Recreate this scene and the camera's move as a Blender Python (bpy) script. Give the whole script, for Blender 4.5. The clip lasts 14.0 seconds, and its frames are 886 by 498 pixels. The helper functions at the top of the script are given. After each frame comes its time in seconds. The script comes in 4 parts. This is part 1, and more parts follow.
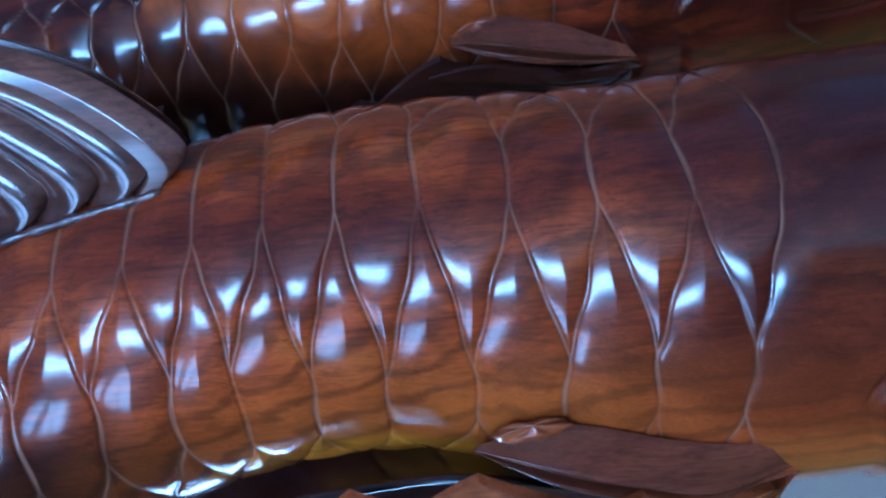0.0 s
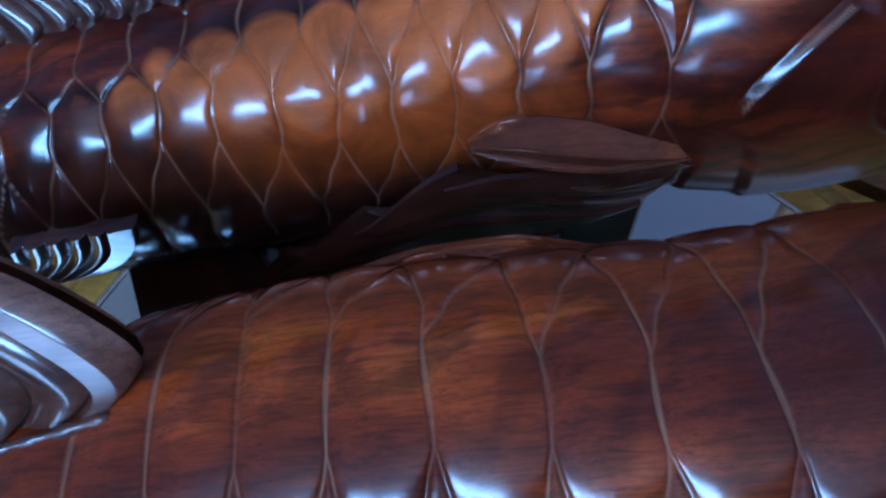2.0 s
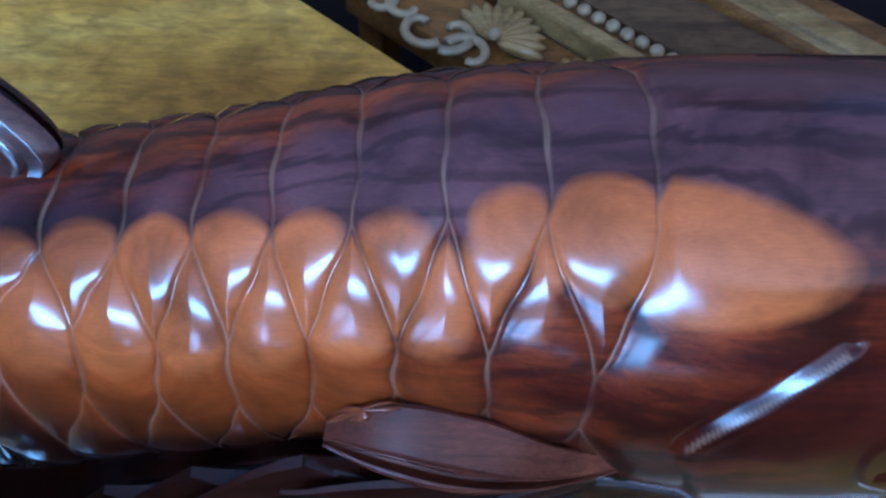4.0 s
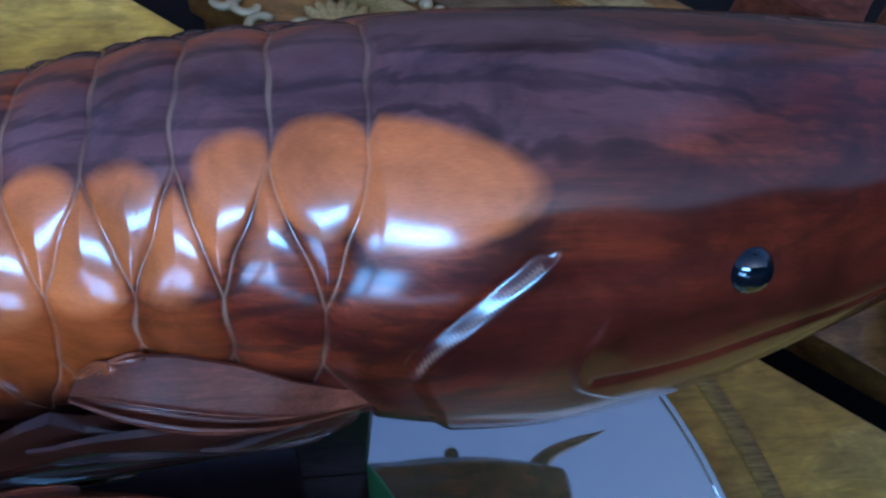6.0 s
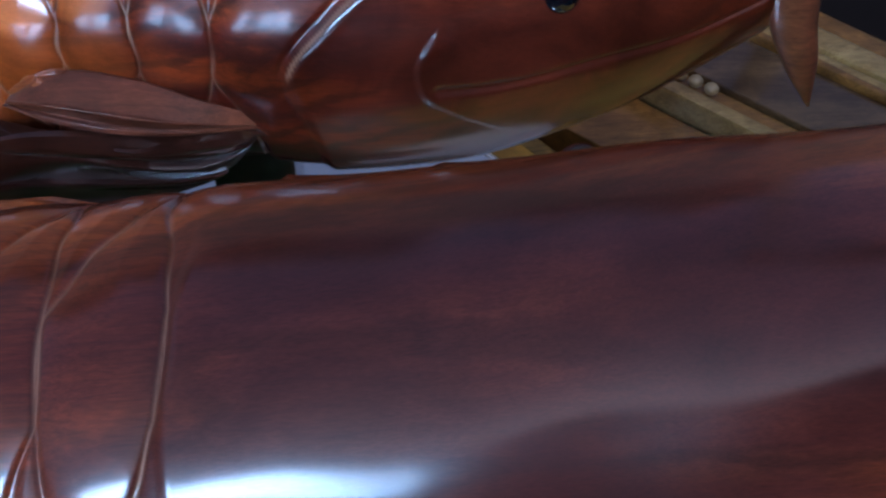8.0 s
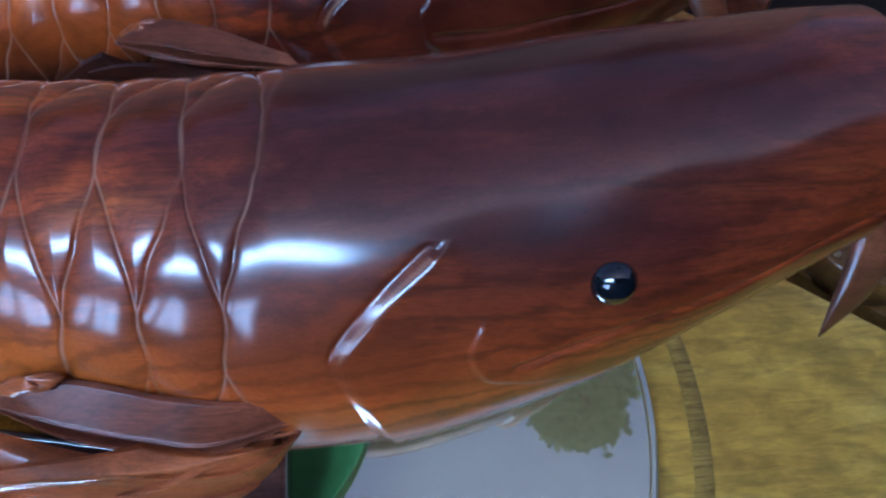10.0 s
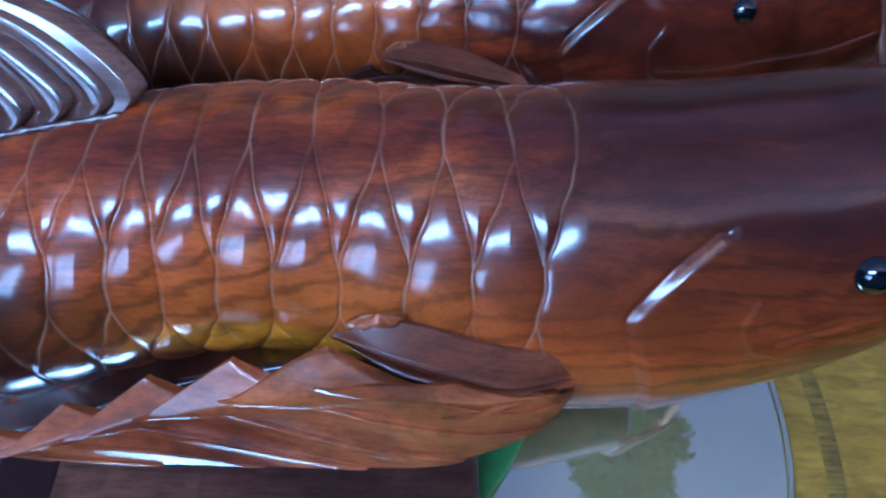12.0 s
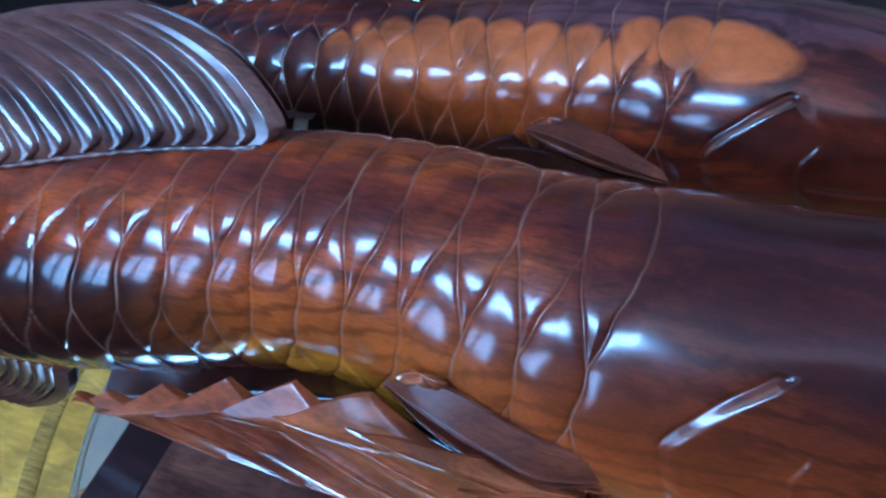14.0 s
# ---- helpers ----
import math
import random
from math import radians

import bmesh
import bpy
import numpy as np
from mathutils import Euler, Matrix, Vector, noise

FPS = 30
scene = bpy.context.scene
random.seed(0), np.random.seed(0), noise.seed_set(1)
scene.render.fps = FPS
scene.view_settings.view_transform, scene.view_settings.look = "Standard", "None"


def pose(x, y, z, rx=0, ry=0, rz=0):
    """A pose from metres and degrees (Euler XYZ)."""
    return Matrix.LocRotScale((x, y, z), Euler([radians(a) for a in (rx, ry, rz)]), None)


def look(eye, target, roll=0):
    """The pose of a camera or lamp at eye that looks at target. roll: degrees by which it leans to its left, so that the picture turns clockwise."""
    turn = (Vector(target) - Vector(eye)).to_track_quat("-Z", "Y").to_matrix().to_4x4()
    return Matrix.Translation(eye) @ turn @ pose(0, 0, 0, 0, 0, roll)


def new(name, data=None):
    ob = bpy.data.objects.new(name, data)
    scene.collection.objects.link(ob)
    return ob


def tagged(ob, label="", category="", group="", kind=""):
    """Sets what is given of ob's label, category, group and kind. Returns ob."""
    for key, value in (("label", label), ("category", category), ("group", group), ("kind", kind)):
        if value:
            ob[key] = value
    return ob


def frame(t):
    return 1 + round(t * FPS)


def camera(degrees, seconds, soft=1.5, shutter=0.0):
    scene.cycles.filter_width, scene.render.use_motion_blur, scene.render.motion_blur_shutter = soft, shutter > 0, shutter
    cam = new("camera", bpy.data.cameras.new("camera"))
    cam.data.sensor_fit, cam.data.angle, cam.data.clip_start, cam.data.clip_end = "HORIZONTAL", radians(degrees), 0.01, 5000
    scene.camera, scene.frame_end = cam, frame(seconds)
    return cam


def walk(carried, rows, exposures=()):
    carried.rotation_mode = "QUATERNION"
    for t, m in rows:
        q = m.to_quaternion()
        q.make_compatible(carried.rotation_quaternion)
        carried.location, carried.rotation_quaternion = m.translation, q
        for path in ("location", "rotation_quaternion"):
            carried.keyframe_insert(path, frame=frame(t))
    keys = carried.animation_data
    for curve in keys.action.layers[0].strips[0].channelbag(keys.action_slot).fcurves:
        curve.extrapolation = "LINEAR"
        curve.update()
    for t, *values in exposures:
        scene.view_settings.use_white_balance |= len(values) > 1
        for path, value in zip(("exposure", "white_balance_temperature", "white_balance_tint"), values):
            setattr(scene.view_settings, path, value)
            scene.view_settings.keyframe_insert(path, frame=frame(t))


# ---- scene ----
cam = camera(59.5, 14.0, soft=2.6)
# Two carved, lacquered wooden fish on a stand over a round-inlaid table, seen by a hand-carried camera.
PATH = [
    (0.0, pose(-0.0899, -0.3570, 1.6607, 32.85, 0, -4.80) @ pose(0, 0, 0, 0, 0, -0.58)),
    (0.5, pose(-0.0738, -0.3237, 1.6385, 31.96, 0, -4.24) @ pose(0, 0, 0, 0, 0, -0.87)),
    (1.0, pose(-0.0720, -0.2987, 1.6376, 31.52, 0, -2.35) @ pose(0, 0, 0, 0, 0, -2.97)),
    (1.5, pose(-0.0834, -0.2546, 1.6374, 30.77, 0, -3.37) @ pose(0, 0, 0, 0, 0, -1.73)),
    (2.0, pose(-0.0811, -0.2184, 1.6437, 31.26, 0, -3.02) @ pose(0, 0, 0, 0, 0, -2.48)),
    (2.2, pose(-0.0812, -0.2058, 1.6476, 32.35, 0, -2.21) @ pose(0, 0, 0, 0, 0, -3.71)),
    (4.3, pose(0.0102, 0.0050, 1.6114, 29.12, 0, -4.76) @ pose(0, 0, 0, 0, 0, 6.36)),
    (4.5, pose(0.0088, -0.0006, 1.6053, 30.26, 0, -9.56) @ pose(0, 0, 0, 0, 0, 10.12)),
    (5.0, pose(0.0388, -0.0007, 1.6096, 30.63, 0, -13.83) @ pose(0, 0, 0, 0, 0, 12.29)),
    (5.5, pose(0.0654, -0.0185, 1.6234, 30.90, 0, -16.50) @ pose(0, 0, 0, 0, 0, 13.17)),
    (6.0, pose(0.0849, -0.0458, 1.6291, 30.89, 0, -17.08) @ pose(0, 0, 0, 0, 0, 12.67)),
    (6.5, pose(0.1036, -0.0879, 1.6343, 30.81, 0, -17.91) @ pose(0, 0, 0, 0, 0, 12.98)),
    (7.0, pose(0.1180, -0.1448, 1.6495, 30.49, 0, -17.85) @ pose(0, 0, 0, 0, 0, 12.83)),
    (7.5, pose(0.1417, -0.1908, 1.6567, 29.37, 0, -16.71) @ pose(0, 0, 0, 0, 0, 11.96)),
    (8.0, pose(0.1541, -0.2341, 1.6306, 30.02, 0, -15.41) @ pose(0, 0, 0, 0, 0, 10.54)),
    (8.2, pose(0.1580, -0.2396, 1.6374, 29.18, 0, -16.11) @ pose(0, 0, 0, 0, 0, 11.30)),
    (10.3, pose(0.1105, -0.4519, 1.6986, 36.20, 0, -13.84) @ pose(0, 0, 0, 0, 0, 9.22)),
    (10.5, pose(0.0868, -0.4622, 1.7044, 36.54, 0, -14.18) @ pose(0, 0, 0, 0, 0, 9.83)),
    (11.0, pose(0.0477, -0.4744, 1.7053, 37.28, 0, -12.84) @ pose(0, 0, 0, 0, 0, 9.40)),
    (11.5, pose(0.0136, -0.4865, 1.7096, 37.87, 0, -11.17) @ pose(0, 0, 0, 0, 0, 8.98)),
    (12.0, pose(-0.0339, -0.5019, 1.7189, 38.16, 0, -7.27) @ pose(0, 0, 0, 0, 0, 8.32)),
    (12.5, pose(-0.0586, -0.5066, 1.7233, 38.72, 0, -0.54) @ pose(0, 0, 0, 0, 0, 7.40)),
    (13.0, pose(-0.0246, -0.4876, 1.7329, 39.37, 0, 7.48) @ pose(0, 0, 0, 0, 0, 5.64)),
    (13.5, pose(0.0231, -0.4815, 1.7433, 39.81, 0, 14.09) @ pose(0, 0, 0, 0, 0, 2.89)),
    (14.0, pose(0.0604, -0.4853, 1.7530, 40.14, 0, 17.71) @ pose(0, 0, 0, 0, 0, 0.95)),
]
walk(cam, PATH, [(0.0, 0.52, 4350, 12), (2.2, 0.3, 4500, 13), (4.3, 0.92, 4150, 10), (7.2, 0.92, 4150, 6), (8.2, 0.92, 5500, 20), (10.3, 0.85, 4900, 20), (12.0, 0.85, 4550, 17), (14.0, 0.68, 4450, 12)])

# ---------------------------------------------------------------- light
world = bpy.data.worlds.new("world")
scene.world = world
world.use_nodes = True
wn = world.node_tree.nodes
sky = wn.new("ShaderNodeTexSky")
sky.sky_type, sky.sun_disc = "NISHITA", False
sky.air_density, sky.dust_density, sky.ozone_density = 0.6, 9.0, 0.4
sky.sun_elevation, sky.sun_rotation = radians(36), radians(175)
wn["Background"].inputs["Strength"].default_value = 0.108
world.node_tree.links.new(sky.outputs[0], wn["Background"].inputs["Color"])
sun_data = bpy.data.lights.new("sun", "SUN")
sun_data.energy, sun_data.angle, sun_data.color = 2.0, radians(0.5), (1.0, 0.95, 0.88)
sun_lamp = new("sun", sun_data)
sun_lamp.matrix_world = look((0, -4, 6), (0.1, -3.0, 5.27))


def window_light(name, x0, x1, z0, z1, y, facing, energy, tint):
    """Daylight that comes in through one window opening of a long wall."""
    data = bpy.data.lights.new(name, "AREA")
    data.shape, data.size, data.size_y = "RECTANGLE", x1 - x0, z1 - z0
    data.energy, data.color = energy, tint
    ob = new(name, data)
    ob.matrix_world = look(((x0 + x1) / 2, y, (z0 + z1) / 2), ((x0 + x1) / 2, y + facing, (z0 + z1) / 2))
    return ob


# ---------------------------------------------------------------- materials
def material(name):
    m = bpy.data.materials.new(name)
    m.use_nodes = True
    return m, m.node_tree.nodes, m.node_tree.links, m.node_tree.nodes["Principled BSDF"]


def ramp(nodes, stops):
    r = nodes.new("ShaderNodeValToRGB")
    els = r.color_ramp.elements
    while len(els) < len(stops):
        els.new(0.5)
    for e, (p, c) in zip(els, stops):
        e.position, e.color = p, (*c, 1)
    return r


def mapped(nodes, links, scale, rot=(0, 0, 0), loc=(0, 0, 0)):
    co = nodes.new("ShaderNodeTexCoord")
    mp = nodes.new("ShaderNodeMapping")
    mp.inputs["Scale"].default_value = scale
    mp.inputs["Rotation"].default_value = [radians(a) for a in rot]
    mp.inputs["Location"].default_value = loc
    links.new(co.outputs["Object"], mp.inputs["Vector"])
    return mp


def noise_tex(nodes, links, vec, scale, detail=4, rough=0.55, distort=0.0):
    n = nodes.new("ShaderNodeTexNoise")
    n.inputs["Scale"].default_value, n.inputs["Detail"].default_value = scale, detail
    n.inputs["Roughness"].default_value, n.inputs["Distortion"].default_value = rough, distort
    links.new(vec.outputs[0], n.inputs["Vector"])
    return n


def mix(nodes, links, fac, a, b, blend="MIX"):
    """a and b: sockets or colours; fac: a socket or a number."""
    m = nodes.new("ShaderNodeMix")
    m.data_type, m.blend_type = "RGBA", blend
    for sock, v in ((m.inputs["Factor"], fac), (m.inputs["A"], a), (m.inputs["B"], b)):
        if isinstance(v, bpy.types.NodeSocket):
            links.new(v, sock)
        elif isinstance(v, (int, float)):
            sock.default_value = v
        else:
            sock.default_value = (*v, 1)
    return m.outputs["Result"]


def bumped(nodes, links, bsdf, height, strength, distance=0.002):
    b = nodes.new("ShaderNodeBump")
    b.inputs["Strength"].default_value, b.inputs["Distance"].default_value = strength, distance
    links.new(height, b.inputs["Height"])
    links.new(b.outputs[0], bsdf.inputs["Normal"])
    return b


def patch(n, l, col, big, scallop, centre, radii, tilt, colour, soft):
    """A lighter or darker cloud of heartwood with an uneven border; some also carry shade put into the colour."""
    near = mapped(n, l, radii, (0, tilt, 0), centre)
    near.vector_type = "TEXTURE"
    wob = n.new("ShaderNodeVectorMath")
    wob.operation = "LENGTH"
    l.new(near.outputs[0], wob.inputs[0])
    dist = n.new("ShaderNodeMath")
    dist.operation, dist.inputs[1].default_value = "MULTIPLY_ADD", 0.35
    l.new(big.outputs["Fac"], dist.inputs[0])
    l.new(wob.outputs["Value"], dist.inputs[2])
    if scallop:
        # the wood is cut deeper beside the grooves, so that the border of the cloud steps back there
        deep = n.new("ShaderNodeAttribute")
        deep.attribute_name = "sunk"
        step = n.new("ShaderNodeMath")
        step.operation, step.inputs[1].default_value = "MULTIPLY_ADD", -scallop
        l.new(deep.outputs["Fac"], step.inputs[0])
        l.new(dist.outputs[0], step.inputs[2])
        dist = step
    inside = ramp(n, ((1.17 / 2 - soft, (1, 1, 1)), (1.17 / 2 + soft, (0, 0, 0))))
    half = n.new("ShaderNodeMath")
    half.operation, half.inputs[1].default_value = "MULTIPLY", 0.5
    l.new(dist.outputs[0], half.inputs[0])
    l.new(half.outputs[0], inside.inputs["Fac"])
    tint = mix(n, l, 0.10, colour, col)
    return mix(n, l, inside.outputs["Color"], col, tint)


def lacquered_wood(name, stops, grain=(2.0, 26.0, 26.0), figure=(1.2, 7.0, 7.0), rot=(0, 0, 0), loc=(0, 0, 0), coat=1.0, coat_rough=0.155,
                   rough=0.38, dark=(0.02, 0.006, 0.004), dark_amount=0.55, figure_scale=1.6, patches=(), carved=None, coat_ior=1.5, blotch=0.3, rings=None, under=None, ripple=0.05, scallop=0.0, pores=1.0, rings_over=False):
    """Wood with long grain along x, wavy growth figure, pores and a clear coat."""
    m, n, l, b = material(name)
    big = noise_tex(n, l, mapped(n, l, figure, rot, loc), figure_scale, 5, 0.55, 0.9)
    fine = noise_tex(n, l, mapped(n, l, grain, rot, loc), 9.0, 6, 0.65, 0.8)
    pore = noise_tex(n, l, mapped(n, l, (grain[0] * 3, grain[1] * 4, grain[2] * 4), rot, loc), 14.0, 3, 0.6)
    base = ramp(n, stops)
    l.new(big.outputs["Fac"], base.inputs["Fac"])
    streak = ramp(n, ((0.36, (1, 1, 1)), (0.56, (0, 0, 0))))
    l.new(fine.outputs["Fac"], streak.inputs["Fac"])
    amount = n.new("ShaderNodeMath")
    amount.operation, amount.inputs[1].default_value = "MULTIPLY", dark_amount
    l.new(streak.outputs["Color"], amount.inputs[0])
    col = mix(n, l, amount.outputs[0], base.outputs["Color"], dark)
    if under:
        col = patch(n, l, col, big, scallop, *under)
    if rings_over:
        for spot in patches:
            col = patch(n, l, col, big, scallop, *spot)
    if rings:
        # growth rings: wavy dark contours round one heart of the wood
        heart = mapped(n, l, rings[1], (0, -9, 0), rings[0])
        heart.vector_type = "TEXTURE"
        far = n.new("ShaderNodeVectorMath")
        far.operation = "LENGTH"
        l.new(heart.outputs[0], far.inputs[0])
        warp = noise_tex(n, l, mapped(n, l, (5.0, 13.0, 13.0), rot, loc), 1.3, 4, 0.6, 0.7)
        bent = n.new("ShaderNodeMath")
        bent.operation, bent.inputs[1].default_value = "MULTIPLY_ADD", 1.0
        l.new(warp.outputs["Fac"], bent.inputs[0])
        l.new(far.outputs["Value"], bent.inputs[2])
        turn = n.new("ShaderNodeMath")
        turn.operation, turn.inputs[1].default_value = "MULTIPLY", rings[2]
        l.new(bent.outputs[0], turn.inputs[0])
        wave_r = n.new("ShaderNodeMath")
        wave_r.operation = "SINE"
        l.new(turn.outputs[0], wave_r.inputs[0])
        line = ramp(n, ((0.1, (0, 0, 0)), (0.95, [rings[3]] * 3)))
        l.new(wave_r.outputs[0], line.inputs["Fac"])
        patchy = ramp(n, ((0.38, (0.45, 0.45, 0.45)), (0.6, (1, 1, 1))))
        l.new(big.outputs["Fac"], patchy.inputs["Fac"])
        col = mix(n, l, mix(n, l, 1.0, line.outputs["Color"], patchy.outputs["Color"], "MULTIPLY"), col, dark)
    if not rings_over:
        for spot in patches:
            col = patch(n, l, col, big, scallop, *spot)
    cloud = noise_tex(n, l, mapped(n, l, (5.0, 6.5, 6.5), rot, loc), 3.2, 4, 0.55, 0.8)
    shade = ramp(n, ((0.36, [1 - blotch * 0.75] * 3), (0.66, [1 + blotch * 0.55] * 3)))
    l.new(cloud.outputs["Fac"], shade.inputs["Fac"])
    col = mix(n, l, 1.0, col, shade.outputs["Color"], "MULTIPLY")
    tone = ramp(n, ((0.34, [1 - 0.26 * pores] * 3), (0.62, [1 + 0.1 * pores] * 3)))
    l.new(pore.outputs["Fac"], tone.inputs["Fac"])
    col = mix(n, l, 1.0, col, tone.outputs["Color"], "MULTIPLY")
    # pale tint on the cut lines, with the gill edge's painted glint
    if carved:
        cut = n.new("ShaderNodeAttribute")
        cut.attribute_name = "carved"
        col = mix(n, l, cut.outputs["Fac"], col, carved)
    l.new(col, b.inputs["Base Color"])
    b.inputs["Roughness"].default_value = rough
    b.inputs["Specular IOR Level"].default_value = 0.10
    b.inputs["Coat Weight"].default_value = coat
    b.inputs["Coat Roughness"].default_value = coat_rough
    b.inputs["Coat IOR"].default_value = coat_ior
    wave = noise_tex(n, l, mapped(n, l, (1, 1, 1)), 38.0, 3, 0.5)
    bumped(n, l, b, wave.outputs["Fac"], ripple, 0.0012)
    return m
RED_WOOD = ((0.28, (0.070, 0.008, 0.004)), (0.42, (0.20, 0.029, 0.006)), (0.55, (0.345, 0.056, 0.009)), (0.7, (0.52, 0.118, 0.015)))
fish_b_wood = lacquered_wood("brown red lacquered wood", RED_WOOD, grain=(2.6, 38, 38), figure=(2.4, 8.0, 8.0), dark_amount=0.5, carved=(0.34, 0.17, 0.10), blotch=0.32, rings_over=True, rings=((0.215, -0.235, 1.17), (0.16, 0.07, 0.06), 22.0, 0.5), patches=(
    ((-0.335, -0.225, 1.220), (0.165, 0.075, 0.060), -10, (0.014, 0.004, 0.003), 0.07),
    ((0.0, -0.235, 1.258), (0.21, 0.065, 0.058), 0, (0.42, 0.092, 0.011), 0.22),
    ((-0.105, -0.21, 1.228), (0.10, 0.04, 0.024), 0, (0.66, 0.22, 0.009), 0.12),
    ((0.14, -0.232, 1.297), (0.12, 0.05, 0.050), -8, (0.32, 0.056, 0.009), 0.2),
    ((0.24, -0.14, 1.39), (0.23, 0.12, 0.088), -14, (0.040, 0.009, 0.008), 0.22)))
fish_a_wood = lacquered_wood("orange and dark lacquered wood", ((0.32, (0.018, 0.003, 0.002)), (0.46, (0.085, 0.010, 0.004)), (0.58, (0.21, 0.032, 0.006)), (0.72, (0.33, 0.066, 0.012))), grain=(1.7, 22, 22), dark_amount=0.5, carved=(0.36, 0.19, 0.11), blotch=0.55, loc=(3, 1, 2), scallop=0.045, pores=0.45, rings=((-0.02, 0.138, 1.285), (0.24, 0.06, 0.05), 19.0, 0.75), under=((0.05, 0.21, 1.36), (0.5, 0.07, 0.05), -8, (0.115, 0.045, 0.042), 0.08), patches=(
    ((0.31, 0.12, 1.25), (0.16, 0.08, 0.08), 0, (0.075, 0.012, 0.005), 0.2),
    ((-0.155, 0.115, 1.236), (0.18, 0.06, 0.056), -7, (0.34, 0.062, 0.008), 0.12),
    ((-0.14, 0.138, 1.301), (0.222, 0.058, 0.056), -7, (0.48, 0.112, 0.021), 0.03),
    ((0.07, 0.145, 1.338), (0.115, 0.05, 0.026), -3, (0.48, 0.112, 0.021), 0.03),
    # lower flank: dark wood, with the shade between the two fish painted in
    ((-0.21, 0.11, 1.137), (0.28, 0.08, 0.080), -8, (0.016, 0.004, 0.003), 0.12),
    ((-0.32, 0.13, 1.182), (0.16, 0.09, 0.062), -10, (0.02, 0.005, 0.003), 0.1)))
leaf_wood = lacquered_wood("plain dark red lacquered wood", ((0.3, (0.10, 0.020, 0.010)), (0.7, (0.24, 0.07, 0.03))), dark_amount=0.4, blotch=0.5, coat=0.45, coat_rough=0.26)
dorsal_wood = lacquered_wood("purple brown lacquered wood", ((0.3, (0.03, 0.010, 0.008)), (0.5, (0.085, 0.030, 0.020)), (0.7, (0.16, 0.06, 0.035))), dark_amount=0.5, blotch=0.5, coat_rough=0.16, coat_ior=1.6)
# darkened copy of the fin wood: shade put into the colour
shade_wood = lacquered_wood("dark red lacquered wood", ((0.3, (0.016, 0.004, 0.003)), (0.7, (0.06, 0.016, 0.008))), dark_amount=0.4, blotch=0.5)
fin_wood = lacquered_wood("plain red lacquered wood", ((0.3, (0.20, 0.036, 0.010)), (0.7, (0.50, 0.13, 0.034))), dark_amount=0.35, blotch=0.6, coat_rough=0.26)
stand_wood = lacquered_wood("dark stand wood", ((0.3, (0.012, 0.006, 0.006)), (0.7, (0.03, 0.012, 0.012))), dark_amount=0.4)
table_wood = lacquered_wood("pale yellow table wood", ((0.34, (0.46, 0.228, 0.030)), (0.5, (0.62, 0.33, 0.044)), (0.68, (0.70, 0.41, 0.085))), grain=(1.6, 9, 9), figure=(1.6, 5.2, 5.2), rot=(0, 0, 36), rings=((0.75, -0.2, 0.75), (0.22, 0.5, 0.3), 13.0, 0.35),
                            dark=(0.2, 0.10, 0.02), dark_amount=0.45, pores=0.4, coat=0.25, coat_rough=0.3, rough=0.5)
disc_wood = lacquered_wood("glossy pale disc wood", ((0.3, (0.50, 0.36, 0.13)), (0.5, (0.60, 0.445, 0.175)), (0.75, (0.70, 0.54, 0.24))), grain=(3, 9, 9), figure=(1.5, 3.0, 3.0), rot=(0, 0, -20),
                           dark=(0.2, 0.12, 0.04), dark_amount=0.12, blotch=0.15, coat=1.0, coat_rough=0.025, rough=0.4, coat_ior=6.0, ripple=0.004, pores=0.15)
disc_gloss = disc_wood.node_tree.nodes["Principled BSDF"].inputs
disc_gloss["IOR"].default_value, disc_gloss["Specular IOR Level"].default_value, disc_gloss["Roughness"].default_value = 3.0, 0.5, 0.03
stripe_wood = lacquered_wood("brown inlay", ((0.3, (0.34, 0.18, 0.032)), (0.7, (0.46, 0.26, 0.05))), coat=0.4, coat_rough=0.25)
chair_wood = lacquered_wood("brown chair wood", ((0.3, (0.16, 0.066, 0.014)), (0.7, (0.36, 0.17, 0.036))), dark=(0.05, 0.022, 0.01), dark_amount=0.5, coat=0.7, coat_rough=0.18)


def plain(name, color, rough=0.6, scale=6.0, vary=0.12, bump=0.1, coat=0.0):
    m, n, l, b = material(name)
    t = noise_tex(n, l, mapped(n, l, (1, 1, 1)), scale, 6, 0.6)
    r = ramp(n, ((0.3, [c * (1 - vary) for c in color]), (0.7, [min(1, c * (1 + vary)) for c in color])))
    l.new(t.outputs["Fac"], r.inputs["Fac"])
    l.new(r.outputs["Color"], b.inputs["Base Color"])
    b.inputs["Roughness"].default_value, b.inputs["Coat Weight"].default_value = rough, coat
    fine = noise_tex(n, l, mapped(n, l, (1, 1, 1)), scale * 12, 4, 0.6)
    bumped(n, l, b, fine.outputs["Fac"], bump)
    return m


wall_paint = plain("wall paint", (0.03, 0.026, 0.026), 0.8, 2.0)
ceiling_paint = plain("ceiling paint", (0.42, 0.45, 0.50), 0.8, 2.0)
reflection_dark = plain("dark for reflections", (0.022, 0.016, 0.014), 0.8, 2.0)
floor_tile = plain("dark floor tile", (0.012, 0.010, 0.010), 0.85, 3.0)
floor_tile.node_tree.nodes["Principled BSDF"].inputs["Specular IOR Level"].default_value = 0.1
frame_paint = plain("window frame paint", (0.25, 0.22, 0.2), 0.5)
green_glaze = plain("green glaze", (0.12, 0.33, 0.09), 0.25, 9.0, 0.35, 0.25, 1.0)
bead_black = plain("black glass bead", (0.004, 0.005, 0.007), 0.03, 5.0, 0.1, 0.0, 1.0)
pewter = plain("carved silvery wood", (0.36, 0.26, 0.13), 0.32, 20.0, 0.3, 0.2, 0.6)

